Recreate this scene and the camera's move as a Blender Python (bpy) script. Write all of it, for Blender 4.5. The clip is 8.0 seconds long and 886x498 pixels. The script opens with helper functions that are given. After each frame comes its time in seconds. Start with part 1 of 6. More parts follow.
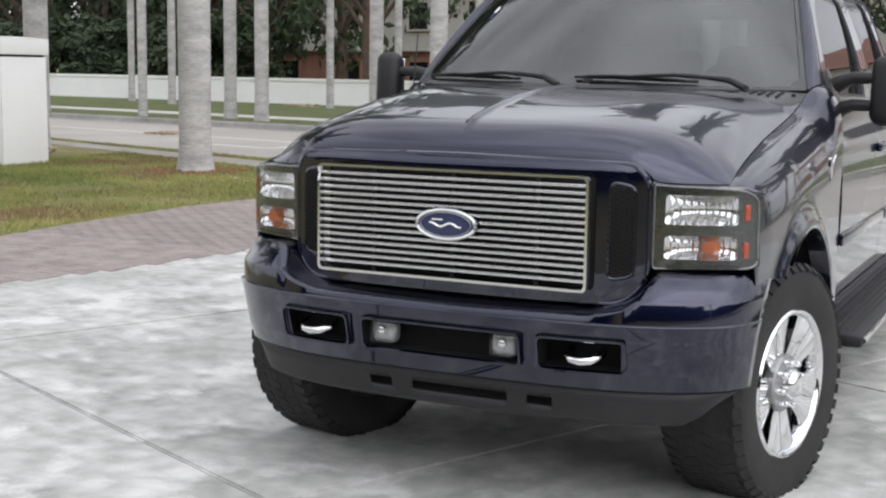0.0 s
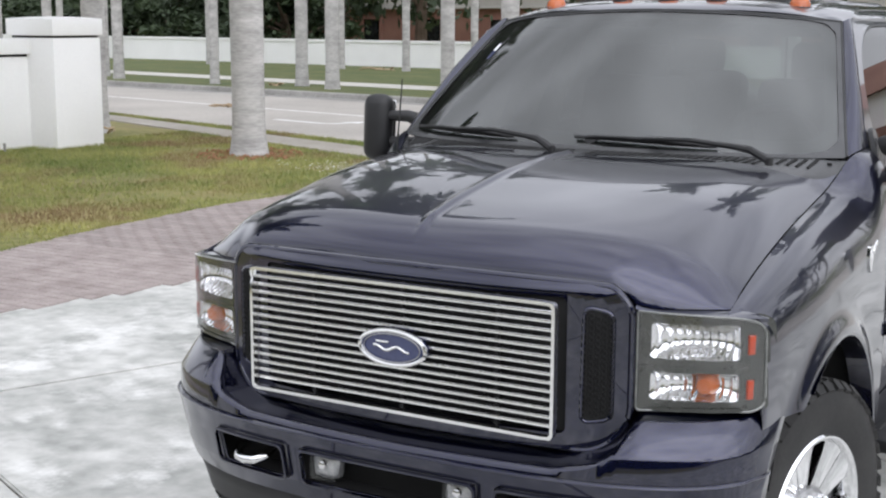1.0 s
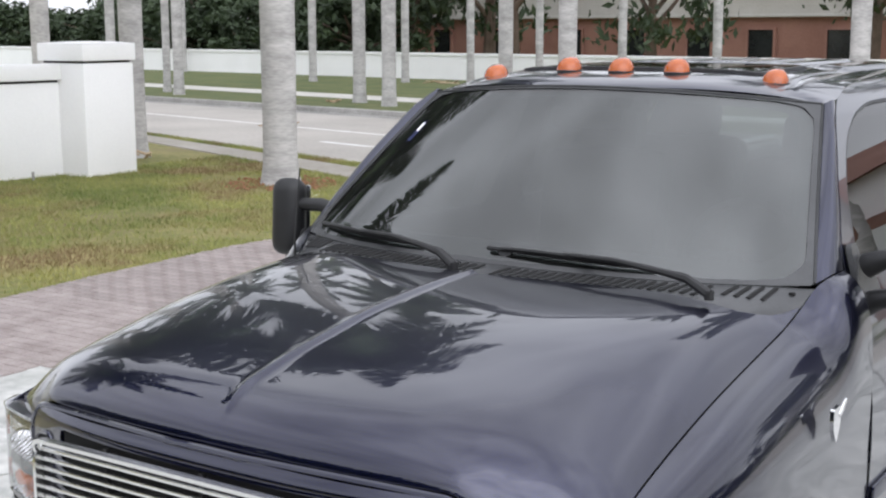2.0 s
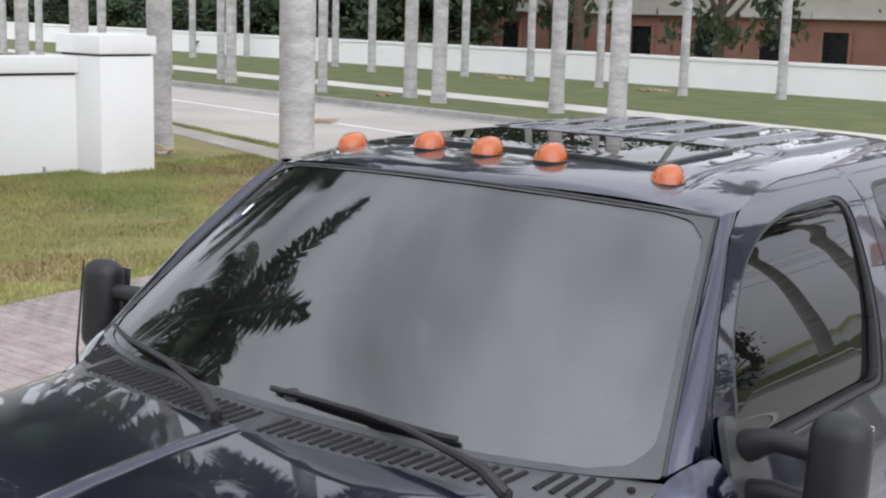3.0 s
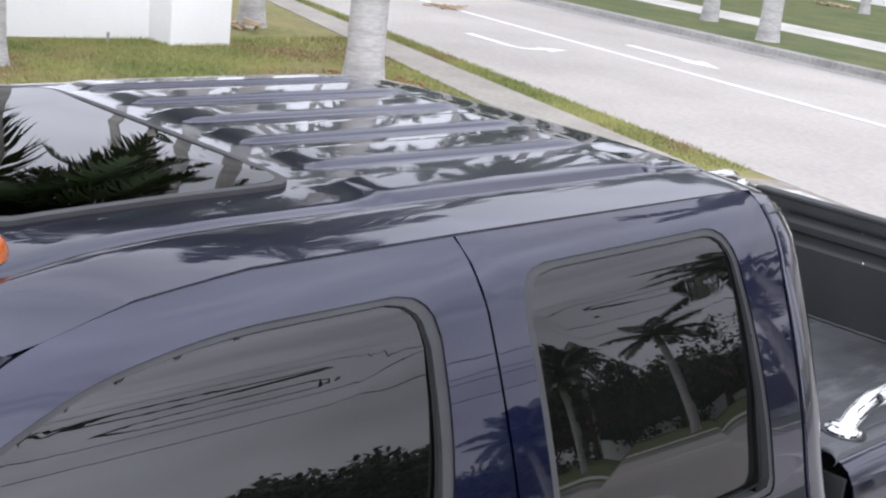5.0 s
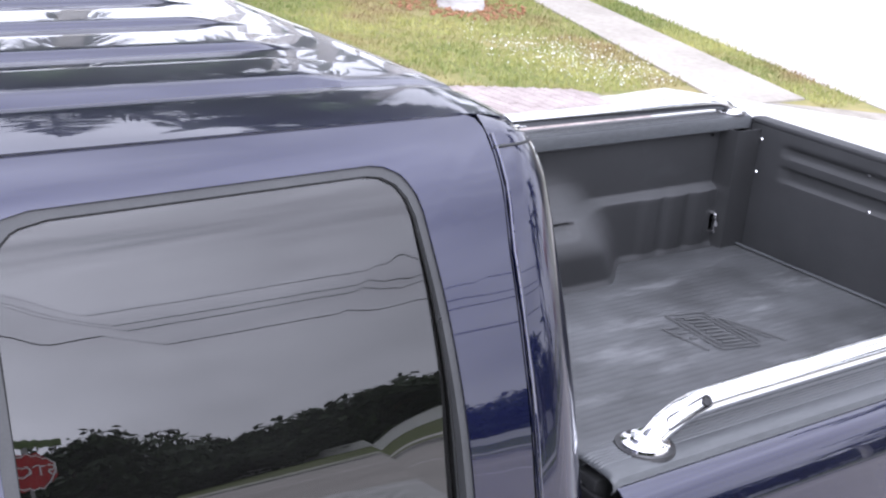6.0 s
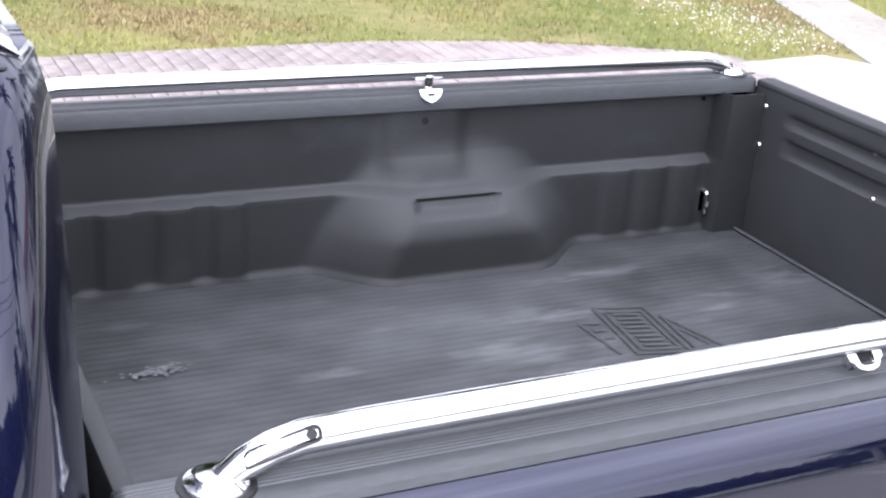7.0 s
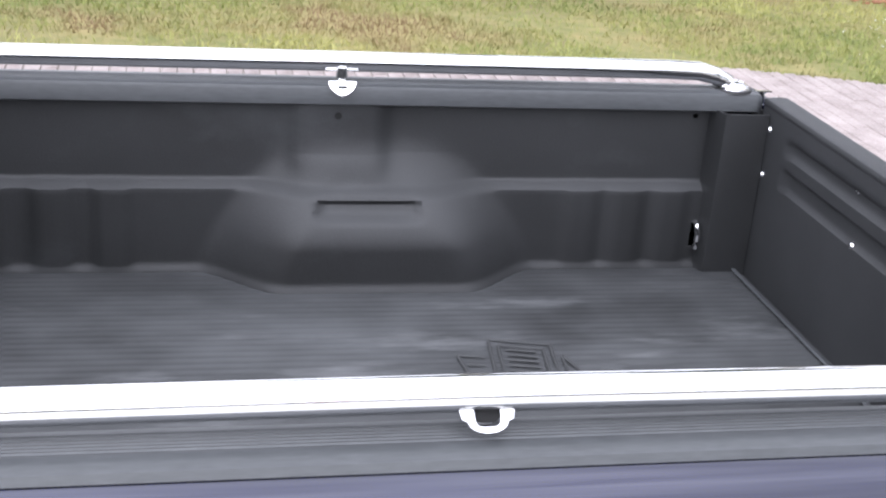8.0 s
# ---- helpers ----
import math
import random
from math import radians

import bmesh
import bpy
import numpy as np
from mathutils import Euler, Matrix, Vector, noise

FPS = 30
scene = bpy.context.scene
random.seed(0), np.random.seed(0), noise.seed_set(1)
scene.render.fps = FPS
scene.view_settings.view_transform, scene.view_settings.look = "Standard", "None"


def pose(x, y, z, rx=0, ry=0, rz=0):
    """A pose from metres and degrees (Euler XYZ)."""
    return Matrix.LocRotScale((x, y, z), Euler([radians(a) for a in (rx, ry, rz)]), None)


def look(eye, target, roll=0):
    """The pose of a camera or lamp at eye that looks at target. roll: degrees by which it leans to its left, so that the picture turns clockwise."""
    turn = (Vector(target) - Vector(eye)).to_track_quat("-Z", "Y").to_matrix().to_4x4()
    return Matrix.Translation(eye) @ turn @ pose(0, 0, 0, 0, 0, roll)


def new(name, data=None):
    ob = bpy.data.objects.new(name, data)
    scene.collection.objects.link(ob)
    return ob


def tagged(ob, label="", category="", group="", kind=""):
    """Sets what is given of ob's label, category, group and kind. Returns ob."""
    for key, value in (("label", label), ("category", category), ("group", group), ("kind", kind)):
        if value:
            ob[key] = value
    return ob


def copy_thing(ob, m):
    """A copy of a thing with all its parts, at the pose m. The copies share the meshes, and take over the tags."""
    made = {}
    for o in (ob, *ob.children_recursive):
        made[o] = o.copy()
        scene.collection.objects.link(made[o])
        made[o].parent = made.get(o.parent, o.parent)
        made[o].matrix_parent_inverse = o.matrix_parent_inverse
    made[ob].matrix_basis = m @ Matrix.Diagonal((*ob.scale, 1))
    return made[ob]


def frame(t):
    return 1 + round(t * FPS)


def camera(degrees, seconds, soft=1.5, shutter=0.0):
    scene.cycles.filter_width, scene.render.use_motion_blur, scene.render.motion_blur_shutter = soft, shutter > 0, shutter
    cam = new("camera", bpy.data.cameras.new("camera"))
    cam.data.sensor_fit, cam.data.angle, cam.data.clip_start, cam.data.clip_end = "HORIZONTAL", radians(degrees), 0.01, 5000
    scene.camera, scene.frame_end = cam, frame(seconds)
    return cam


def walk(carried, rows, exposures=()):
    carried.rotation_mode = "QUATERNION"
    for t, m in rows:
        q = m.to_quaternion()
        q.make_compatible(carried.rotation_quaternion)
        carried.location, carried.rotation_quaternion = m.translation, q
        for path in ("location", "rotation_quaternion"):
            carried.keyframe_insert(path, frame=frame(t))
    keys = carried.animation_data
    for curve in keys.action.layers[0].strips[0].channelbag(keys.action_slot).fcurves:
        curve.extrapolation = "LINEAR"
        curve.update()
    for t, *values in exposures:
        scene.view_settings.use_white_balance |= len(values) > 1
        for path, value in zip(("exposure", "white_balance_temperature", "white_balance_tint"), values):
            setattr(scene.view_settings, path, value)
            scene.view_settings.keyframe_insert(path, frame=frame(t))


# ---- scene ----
cam = camera(37.67, 8.0, soft=2.2)
PATH = [
 (0.0, pose(1.861, -3.773, 1.524, 82.19, -0.84, 26.29)),
 (0.5, pose(1.863, -3.400, 1.777, 80.67, -0.79, 28.05)),
 (1.0, pose(1.866, -2.910, 1.913, 80.04, -0.24, 30.14)),
 (1.5, pose(1.883, -2.386, 2.026, 80.05, 0.15, 31.99)),
 (2.0, pose(1.918, -1.856, 2.146, 80.31, 0.11, 33.66)),
 (3.5, pose(1.989, -0.188, 2.472, 79.03, -3.15, 39.29)),
 (3.9, pose(2.019, 0.206, 2.533, 78.17, -4.59, 40.60)),
 (4.0, pose(2.040, 0.302, 2.533, 77.94, -4.45, 40.98)),
 (4.2, pose(2.061, 0.487, 2.546, 77.16, -5.19, 41.98)),
 (5.3, pose(2.050, 1.791, 2.487, 72.64, -5.74, 48.54)),
 (5.5, pose(2.055, 1.999, 2.467, 71.69, -5.44, 50.19)),
 (5.8, pose(2.066, 2.332, 2.417, 71.05, -4.93, 52.06)),
 (6.0, pose(2.102, 2.549, 2.412, 70.34, -4.97, 53.84)),
 (6.5, pose(2.142, 3.081, 2.378, 68.69, -4.22, 58.59)),
 (7.0, pose(2.147, 3.597, 2.317, 67.91, -4.42, 64.35)),
 (7.5, pose(2.155, 4.129, 2.278, 67.64, -4.79, 70.95)),
 (8.0, pose(2.174, 4.663, 2.230, 67.99, -4.10, 79.23)),
]
walk(cam, PATH, exposures=[(0.0, -0.26, 6480, 13), (1.5, -0.02, 6330, 13), (3.4, -0.01, 6330, 14), (4.2, 0.05, 6300, 14), (5.3, 0.50, 6080, 18), (6.0, 0.98, 5980, 20), (7.0, 0.98, 6050, 19), (8.0, 0.78, 6150, 17)])

# ---- light ----
world = bpy.data.worlds.new("overcast_sky")
scene.world = world
world.use_nodes = True
wn, wl = world.node_tree.nodes, world.node_tree.links
wbg = wn["Background"]
wsky = wn.new("ShaderNodeTexSky")
wsky.sky_type, wsky.sun_disc = "NISHITA", False
wsky.sun_elevation, wsky.sun_rotation = radians(27), radians(122)
wgrey = wn.new("ShaderNodeHueSaturation")
wgrey.inputs["Saturation"].default_value = 0.3
wcoord = wn.new("ShaderNodeTexCoord")
wmap = wn.new("ShaderNodeMapping")
wmap.inputs["Scale"].default_value = (1.3, 1.3, 4.0)
wcloud = wn.new("ShaderNodeTexNoise")
wcloud.inputs["Scale"].default_value, wcloud.inputs["Detail"].default_value = 1.5, 7
wramp = wn.new("ShaderNodeMapRange")
wramp.inputs["From Min"].default_value, wramp.inputs["From Max"].default_value = 0.3, 0.7
wramp.inputs["To Min"].default_value, wramp.inputs["To Max"].default_value = 5.4, 11.8
wtint = wn.new("ShaderNodeMix")
wtint.data_type, wtint.blend_type = "RGBA", "MULTIPLY"
wtint.inputs["Factor"].default_value = 1.0
wtint.inputs["A"].default_value = (0.97, 1.0, 1.045, 1)
wmix = wn.new("ShaderNodeMix")
wmix.data_type = "RGBA"
wmix.inputs["Factor"].default_value = 0.85
wl.new(wsky.outputs[0], wgrey.inputs["Color"])
wl.new(wcoord.outputs["Generated"], wmap.inputs["Vector"])
wl.new(wmap.outputs[0], wcloud.inputs["Vector"])
wl.new(wcloud.outputs[0], wramp.inputs["Value"])
wsep, wup, wlum = wn.new("ShaderNodeSeparateXYZ"), wn.new("ShaderNodeMapRange"), wn.new("ShaderNodeMath")
wup.inputs["To Min"].default_value, wup.inputs["To Max"].default_value = 0.88, 1.38
wlum.operation = "MULTIPLY"
wl.new(wcoord.outputs["Generated"], wsep.inputs[0])
wl.new(wsep.outputs["Z"], wup.inputs["Value"])
wl.new(wup.outputs[0], wlum.inputs[0])
wl.new(wramp.outputs[0], wlum.inputs[1])
wdot, wpos, wpow, wglow, wall_sky = wn.new("ShaderNodeVectorMath"), wn.new("ShaderNodeMath"), wn.new("ShaderNodeMath"), wn.new("ShaderNodeMath"), wn.new("ShaderNodeMath")
wdot.operation, wpos.operation, wpow.operation, wglow.operation, wall_sky.operation = "DOT_PRODUCT", "MAXIMUM", "POWER", "MULTIPLY_ADD", "MULTIPLY"
wdot.inputs[1].default_value = (0.755, -0.472, 0.454)
wpos.inputs[1].default_value, wpow.inputs[1].default_value = 0.0, 2.0
wglow.inputs[1].default_value, wglow.inputs[2].default_value = 1.0, 0.92
wl.new(wcoord.outputs["Generated"], wdot.inputs[0])
wl.new(wdot.outputs["Value"], wpos.inputs[0])
wl.new(wpos.outputs[0], wpow.inputs[0])
wl.new(wpow.outputs[0], wglow.inputs[0])
wl.new(wglow.outputs[0], wall_sky.inputs[0])
wl.new(wlum.outputs[0], wall_sky.inputs[1])
wl.new(wall_sky.outputs[0], wtint.inputs["B"])
wl.new(wgrey.outputs[0], wmix.inputs["A"])
wl.new(wtint.outputs["Result"], wmix.inputs["B"])
wl.new(wmix.outputs["Result"], wbg.inputs["Color"])
wbg.inputs["Strength"].default_value = 0.162

sun = new("sun", bpy.data.lights.new("sun", "SUN"))
sun.data.energy, sun.data.angle, sun.data.color = 0.7, radians(80), (1.0, 0.98, 0.95)
sun.matrix_world = look((0, 0, 20), (-8.0, 5.0, 15.2))


# ---- materials ----
def principled(name):
    m = bpy.data.materials.new(name)
    m.use_nodes = True
    return m, m.node_tree.nodes, m.node_tree.links, m.node_tree.nodes["Principled BSDF"]


def surface(name, dark, light, rough=0.6, metal=0.0, scale=8.0, fine=60.0, bump=0.0, coat=0.0, rough_var=0.0, stretch=(1, 1, 1), random_tint=0.0, spec=0.5):
    """Two colours mixed by noise at two scales, with fine relief."""
    m, n, l, p = principled(name)
    co = n.new("ShaderNodeTexCoord")
    mp = n.new("ShaderNodeMapping")
    mp.inputs["Scale"].default_value = stretch
    l.new(co.outputs["Object"], mp.inputs["Vector"])
    a, b = n.new("ShaderNodeTexNoise"), n.new("ShaderNodeTexNoise")
    a.inputs["Scale"].default_value, a.inputs["Detail"].default_value = scale, 5
    b.inputs["Scale"].default_value, b.inputs["Detail"].default_value = fine, 4
    for t in (a, b):
        l.new(mp.outputs[0], t.inputs["Vector"])
    mix = n.new("ShaderNodeMath")
    mix.operation = "MULTIPLY_ADD"
    mix.inputs[1].default_value = 0.4
    half = n.new("ShaderNodeMath")
    half.operation = "MULTIPLY"
    half.inputs[1].default_value = 0.6
    l.new(a.outputs[0], half.inputs[0])
    l.new(b.outputs[0], mix.inputs[0])
    l.new(half.outputs[0], mix.inputs[2])
    r = n.new("ShaderNodeMapRange")
    r.inputs["From Min"].default_value, r.inputs["From Max"].default_value = 0.36, 0.64
    l.new(mix.outputs[0], r.inputs["Value"])
    c = n.new("ShaderNodeMix")
    c.data_type = "RGBA"
    c.inputs["A"].default_value, c.inputs["B"].default_value = (*dark, 1), (*light, 1)
    l.new(r.outputs[0], c.inputs["Factor"])
    out = c.outputs["Result"]
    if random_tint:
        info = n.new("ShaderNodeObjectInfo")
        hsv = n.new("ShaderNodeHueSaturation")
        rr = n.new("ShaderNodeMapRange")
        rr.inputs["To Min"].default_value, rr.inputs["To Max"].default_value = 1 - random_tint, 1 + random_tint
        l.new(info.outputs["Random"], rr.inputs["Value"])
        l.new(rr.outputs[0], hsv.inputs["Value"])
        l.new(out, hsv.inputs["Color"])
        out = hsv.outputs[0]
    l.new(out, p.inputs["Base Color"])
    p.inputs["Roughness"].default_value, p.inputs["Metallic"].default_value = rough, metal
    p.inputs["Coat Weight"].default_value, p.inputs["Coat Roughness"].default_value = coat, 0.02
    p.inputs["Specular IOR Level"].default_value = spec
    if rough_var:
        rv = n.new("ShaderNodeMapRange")
        rv.inputs["To Min"].default_value, rv.inputs["To Max"].default_value = rough - rough_var, rough + rough_var
        l.new(r.outputs[0], rv.inputs["Value"])
        l.new(rv.outputs[0], p.inputs["Roughness"])
    if bump:
        bp = n.new("ShaderNodeBump")
        bp.inputs["Strength"].default_value, bp.inputs["Distance"].default_value = 1.0, bump
        l.new(mix.outputs[0], bp.inputs["Height"])
        l.new(bp.outputs[0], p.inputs["Normal"])
    return m


def glass(name, tint, ior=1.5, dust=0.0):
    """Clear sheet glass; dust: a thin film of it on the surface."""
    m, n, l, p = principled(name)
    n.remove(p)
    gl, df, mx = n.new("ShaderNodeMixShader"), n.new("ShaderNodeBsdfDiffuse"), n.new("ShaderNodeMixShader")
    thru, gloss, fr, pw, sc = n.new("ShaderNodeBsdfTransparent"), n.new("ShaderNodeBsdfGlossy"), n.new("ShaderNodeLayerWeight"), n.new("ShaderNodeMath"), n.new("ShaderNodeMath")
    thru.inputs["Color"].default_value, gloss.inputs["Roughness"].default_value, fr.inputs["Blend"].default_value = (*[c ** 0.5 for c in tint], 1), 0.0, 0.5
    f0 = ((ior - 1) / (ior + 1)) ** 2
    pw.operation, sc.operation = "POWER", "MULTIPLY_ADD"
    pw.inputs[1].default_value, sc.inputs[1].default_value, sc.inputs[2].default_value = 5.0, 1 - f0, f0
    l.new(fr.outputs["Facing"], pw.inputs[0])
    l.new(pw.outputs[0], sc.inputs[0])
    l.new(sc.outputs[0], gl.inputs[0])
    l.new(thru.outputs[0], gl.inputs[1])
    l.new(gloss.outputs[0], gl.inputs[2])
    df.inputs["Color"].default_value = (0.5, 0.5, 0.48, 1)
    co, nz, mr = n.new("ShaderNodeTexCoord"), n.new("ShaderNodeTexNoise"), n.new("ShaderNodeMapRange")
    nz.inputs["Scale"].default_value, nz.inputs["Detail"].default_value = 4.0, 6
    mr.inputs["From Min"].default_value, mr.inputs["From Max"].default_value = 0.3, 0.7
    mr.inputs["To Min"].default_value, mr.inputs["To Max"].default_value = dust * 0.6, dust * 1.4
    l.new(co.outputs["Object"], nz.inputs["Vector"])
    l.new(nz.outputs[0], mr.inputs["Value"])
    l.new(mr.outputs[0], mx.inputs[0])
    l.new(gl.outputs[0], mx.inputs[1])
    l.new(df.outputs[0], mx.inputs[2])
    l.new(mx.outputs[0], n["Material Output"].inputs["Surface"])
    return m


PAINT = surface("navy_metallic_paint", (0.0038, 0.0050, 0.0252), (0.0053, 0.0070, 0.0340), rough=0.29, metal=0.9, scale=3, fine=900, coat=1.0, spec=0.3)
PAINT.node_tree.nodes["Principled BSDF"].inputs["Coat IOR"].default_value = 1.68
PLASTIC = surface("black_plastic", (0.007, 0.007, 0.0075), (0.013, 0.013, 0.014), rough=0.5, scale=12, fine=400, bump=0.0004)
TRIM = surface("grey_trim_plastic", (0.03, 0.031, 0.032), (0.045, 0.046, 0.047), rough=0.55, scale=10, fine=300, bump=0.0004)
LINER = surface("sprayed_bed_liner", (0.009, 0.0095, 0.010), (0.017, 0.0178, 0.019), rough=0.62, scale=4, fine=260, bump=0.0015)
GATELINER = surface("grey_black_gate_liner", (0.018, 0.019, 0.020), (0.032, 0.033, 0.035), rough=0.62, scale=4, fine=260, bump=0.0015)
SEAL = surface("dark_rubber_seal", (0.020, 0.021, 0.022), (0.032, 0.033, 0.034), rough=0.5, scale=12, fine=300)
WORN = surface("worn_pale_rubber", (0.09, 0.092, 0.095), (0.18, 0.182, 0.186), rough=0.7, scale=6, fine=40)
COWL = surface("satin_grey_cowl", (0.042, 0.043, 0.045), (0.062, 0.063, 0.065), rough=0.27, scale=12, fine=300)
MAT_RUBBER = surface("scuffed_rubber_mat", (0.021, 0.022, 0.023), (0.068, 0.071, 0.074), rough=0.58, scale=2.0, fine=11, bump=0.001, stretch=(1, 0.55, 1))
CHROME = surface("chrome", (0.75, 0.75, 0.76), (0.83, 0.83, 0.84), rough=0.06, metal=1, scale=20, fine=200, rough_var=0.03)
ALLOY = surface("brushed_billet_aluminium", (0.76, 0.76, 0.75), (0.86, 0.86, 0.85), rough=0.2, metal=1, scale=6, fine=180, stretch=(0.1, 1, 1))
TYRE = surface("tyre_rubber", (0.010, 0.010, 0.010), (0.024, 0.023, 0.022), rough=0.75, scale=9, fine=120, bump=0.001)
LAMPGREY = surface("grey_lamp_glass", (0.24, 0.245, 0.25), (0.40, 0.40, 0.405), rough=0.2, metal=0.5, scale=30, fine=120, coat=1.0)
LENSEDGE = surface("smoky_lens_edge", (0.10, 0.105, 0.10), (0.17, 0.175, 0.165), rough=0.15, scale=30, fine=120, coat=1.0)
DARK = surface("dark_cavity", (0.003, 0.003, 0.003), (0.006, 0.006, 0.006), rough=0.9, scale=6, fine=60)
WINDSHIELD = glass("windshield_glass", (0.17, 0.20, 0.19), 2.17, 0.010)
REARGLASS = glass("grey_rear_glass", (0.75, 0.80, 0.77), 1.5, 0.01)
TINTED = glass("tinted_side_glass", (0.004, 0.005, 0.005), 1.95, 0.006)
SUNGLASS = glass("dark_sunroof_glass", (0.004, 0.005, 0.005), 1.65, 0.0)
LENS = glass("clear_lamp_lens", (0.97, 0.97, 0.97), 1.42, 0.01)
SMOKE = surface("smoked_lamp_housing", (0.018, 0.020, 0.017), (0.030, 0.032, 0.027), rough=0.25, scale=6, fine=40, coat=0.6)
AMBER = surface("amber_lamp_plastic", (0.34, 0.064, 0.003), (0.48, 0.102, 0.005), rough=0.15, scale=30, fine=200, coat=0.5)
RED = surface("red_reflector", (0.30, 0.03, 0.012), (0.42, 0.06, 0.02), rough=0.2, scale=30, fine=200, coat=0.8)
BADGE_BLUE = surface("badge_blue_enamel", (0.02, 0.026, 0.085), (0.03, 0.04, 0.115), rough=0.25, scale=10, fine=80, coat=0.8)
CLOTH = surface("grey_cloth", (0.07, 0.07, 0.07), (0.12, 0.12, 0.115), rough=0.9, scale=12, fine=300, bump=0.001)
CONCRETE = surface("weathered_concrete", (0.31, 0.315, 0.295), (0.63, 0.625, 0.595), rough=0.85, scale=2.0, fine=9, bump=0.002, random_tint=0.04)
BRICK = surface("driveway_brick", (0.215, 0.178, 0.166), (0.35, 0.303, 0.286), rough=0.9, scale=5, fine=60, bump=0.002, random_tint=0.13)
SAND = surface("joint_sand", (0.2, 0.18, 0.15), (0.32, 0.29, 0.25), rough=0.95, scale=6, fine=80)
ROADM = surface("pale_concrete_road", (0.34, 0.315, 0.285), (0.46, 0.43, 0.39), rough=0.9, scale=0.35, fine=12, bump=0.001)
NEARWALK = surface("grey_pink_sidewalk", (0.265, 0.242, 0.205), (0.385, 0.355, 0.31), rough=0.9, scale=0.9, fine=14, bump=0.001)
VERGE = surface("green_verge_grass", (0.056, 0.083, 0.020), (0.125, 0.132, 0.042), rough=0.95, scale=0.9, fine=9, bump=0.01)
CAPGREY = surface("weathered_cap_plastic", (0.042, 0.045, 0.048), (0.068, 0.072, 0.076), rough=0.42, scale=3, fine=160, bump=0.0006, stretch=(1, 0.2, 1))
STOPRED = surface("stop_sign_red", (0.42, 0.02, 0.025), (0.5, 0.04, 0.04), rough=0.5, scale=3, fine=30)
WALK = surface("pale_sidewalk", (0.42, 0.40, 0.36), (0.60, 0.58, 0.54), rough=0.9, scale=0.7, fine=14, bump=0.001)
ASPHALT = surface("worn_grey_asphalt", (0.10, 0.097, 0.09), (0.19, 0.183, 0.17), rough=0.9, scale=0.5, fine=14, bump=0.001)
KERB = surface("stained_kerb", (0.20, 0.195, 0.18), (0.36, 0.35, 0.33), rough=0.9, scale=1.2, fine=16, bump=0.002)
LINE = surface("worn_white_line", (0.6, 0.6, 0.58), (0.82, 0.82, 0.8), rough=0.8, scale=3, fine=30)
LAWN = surface("patchy_lawn_soil", (0.115, 0.137, 0.032), (0.295, 0.24, 0.10), rough=0.95, scale=0.55, fine=7, bump=0.01)
BLADE = surface("grass_blade", (0.10, 0.150, 0.029), (0.39, 0.375, 0.125), rough=0.7, scale=0.6, fine=11)
FLOWER = surface("small_white_flowers", (0.7, 0.7, 0.66), (0.82, 0.82, 0.8), rough=0.8, scale=8, fine=60)
STUCCO = surface("white_painted_stucco", (0.86, 0.86, 0.85), (0.91, 0.91, 0.90), rough=0.85, scale=0.9, fine=30, bump=0.001)
BARK = surface("grey_palm_bark", (0.30, 0.29, 0.28), (0.54, 0.525, 0.51), rough=0.9, scale=1.6, fine=9, bump=0.005, stretch=(1, 1, 4))
SHAFT = surface("green_crownshaft", (0.10, 0.16, 0.05), (0.16, 0.22, 0.08), rough=0.5, scale=3, fine=30)
FROND = surface("palm_frond", (0.022, 0.042, 0.012), (0.048, 0.080, 0.024), rough=0.55, scale=1.5, fine=20)
LEAF = surface("dark_foliage", (0.014, 0.028, 0.009), (0.04, 0.065, 0.022), rough=0.65, scale=0.5, fine=8)
WOOD = surface("brown_trunk", (0.07, 0.05, 0.035), (0.14, 0.10, 0.075), rough=0.9, scale=3, fine=30, bump=0.01)
TERRA = surface("terracotta_stucco", (0.20, 0.096, 0.073), (0.275, 0.148, 0.113), rough=0.9, scale=0.6, fine=12)
CREAM = surface("cream_stucco", (0.36, 0.345, 0.315), (0.45, 0.435, 0.405), rough=0.9, scale=0.6, fine=12)
PANE = surface("dark_window_pane", (0.01, 0.012, 0.012), (0.02, 0.022, 0.022), rough=0.12, scale=1, fine=8)
MULCH = surface("red_mulch", (0.22, 0.09, 0.05), (0.36, 0.17, 0.10), rough=0.95, scale=9, fine=60, bump=0.01)
STEEL = surface("galvanised_steel", (0.30, 0.30, 0.30), (0.42, 0.42, 0.42), rough=0.45, metal=0.8, scale=8, fine=90)
BARK_DRY = surface("dry_palm_sheath", (0.30, 0.21, 0.12), (0.46, 0.36, 0.24), rough=0.9, scale=4, fine=40)


def paled_upward(m, light, amount):
    """Mixes a paler colour in, the more a face turns up."""
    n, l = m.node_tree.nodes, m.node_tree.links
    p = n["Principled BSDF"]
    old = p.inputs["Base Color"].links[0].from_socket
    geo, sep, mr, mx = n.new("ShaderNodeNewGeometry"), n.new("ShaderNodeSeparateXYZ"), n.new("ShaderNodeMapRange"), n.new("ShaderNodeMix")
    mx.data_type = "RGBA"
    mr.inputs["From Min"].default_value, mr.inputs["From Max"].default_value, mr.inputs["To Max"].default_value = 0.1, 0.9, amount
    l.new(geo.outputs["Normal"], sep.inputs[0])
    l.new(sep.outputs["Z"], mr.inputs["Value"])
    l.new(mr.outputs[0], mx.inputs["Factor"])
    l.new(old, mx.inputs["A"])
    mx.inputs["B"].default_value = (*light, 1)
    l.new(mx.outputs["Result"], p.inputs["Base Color"])


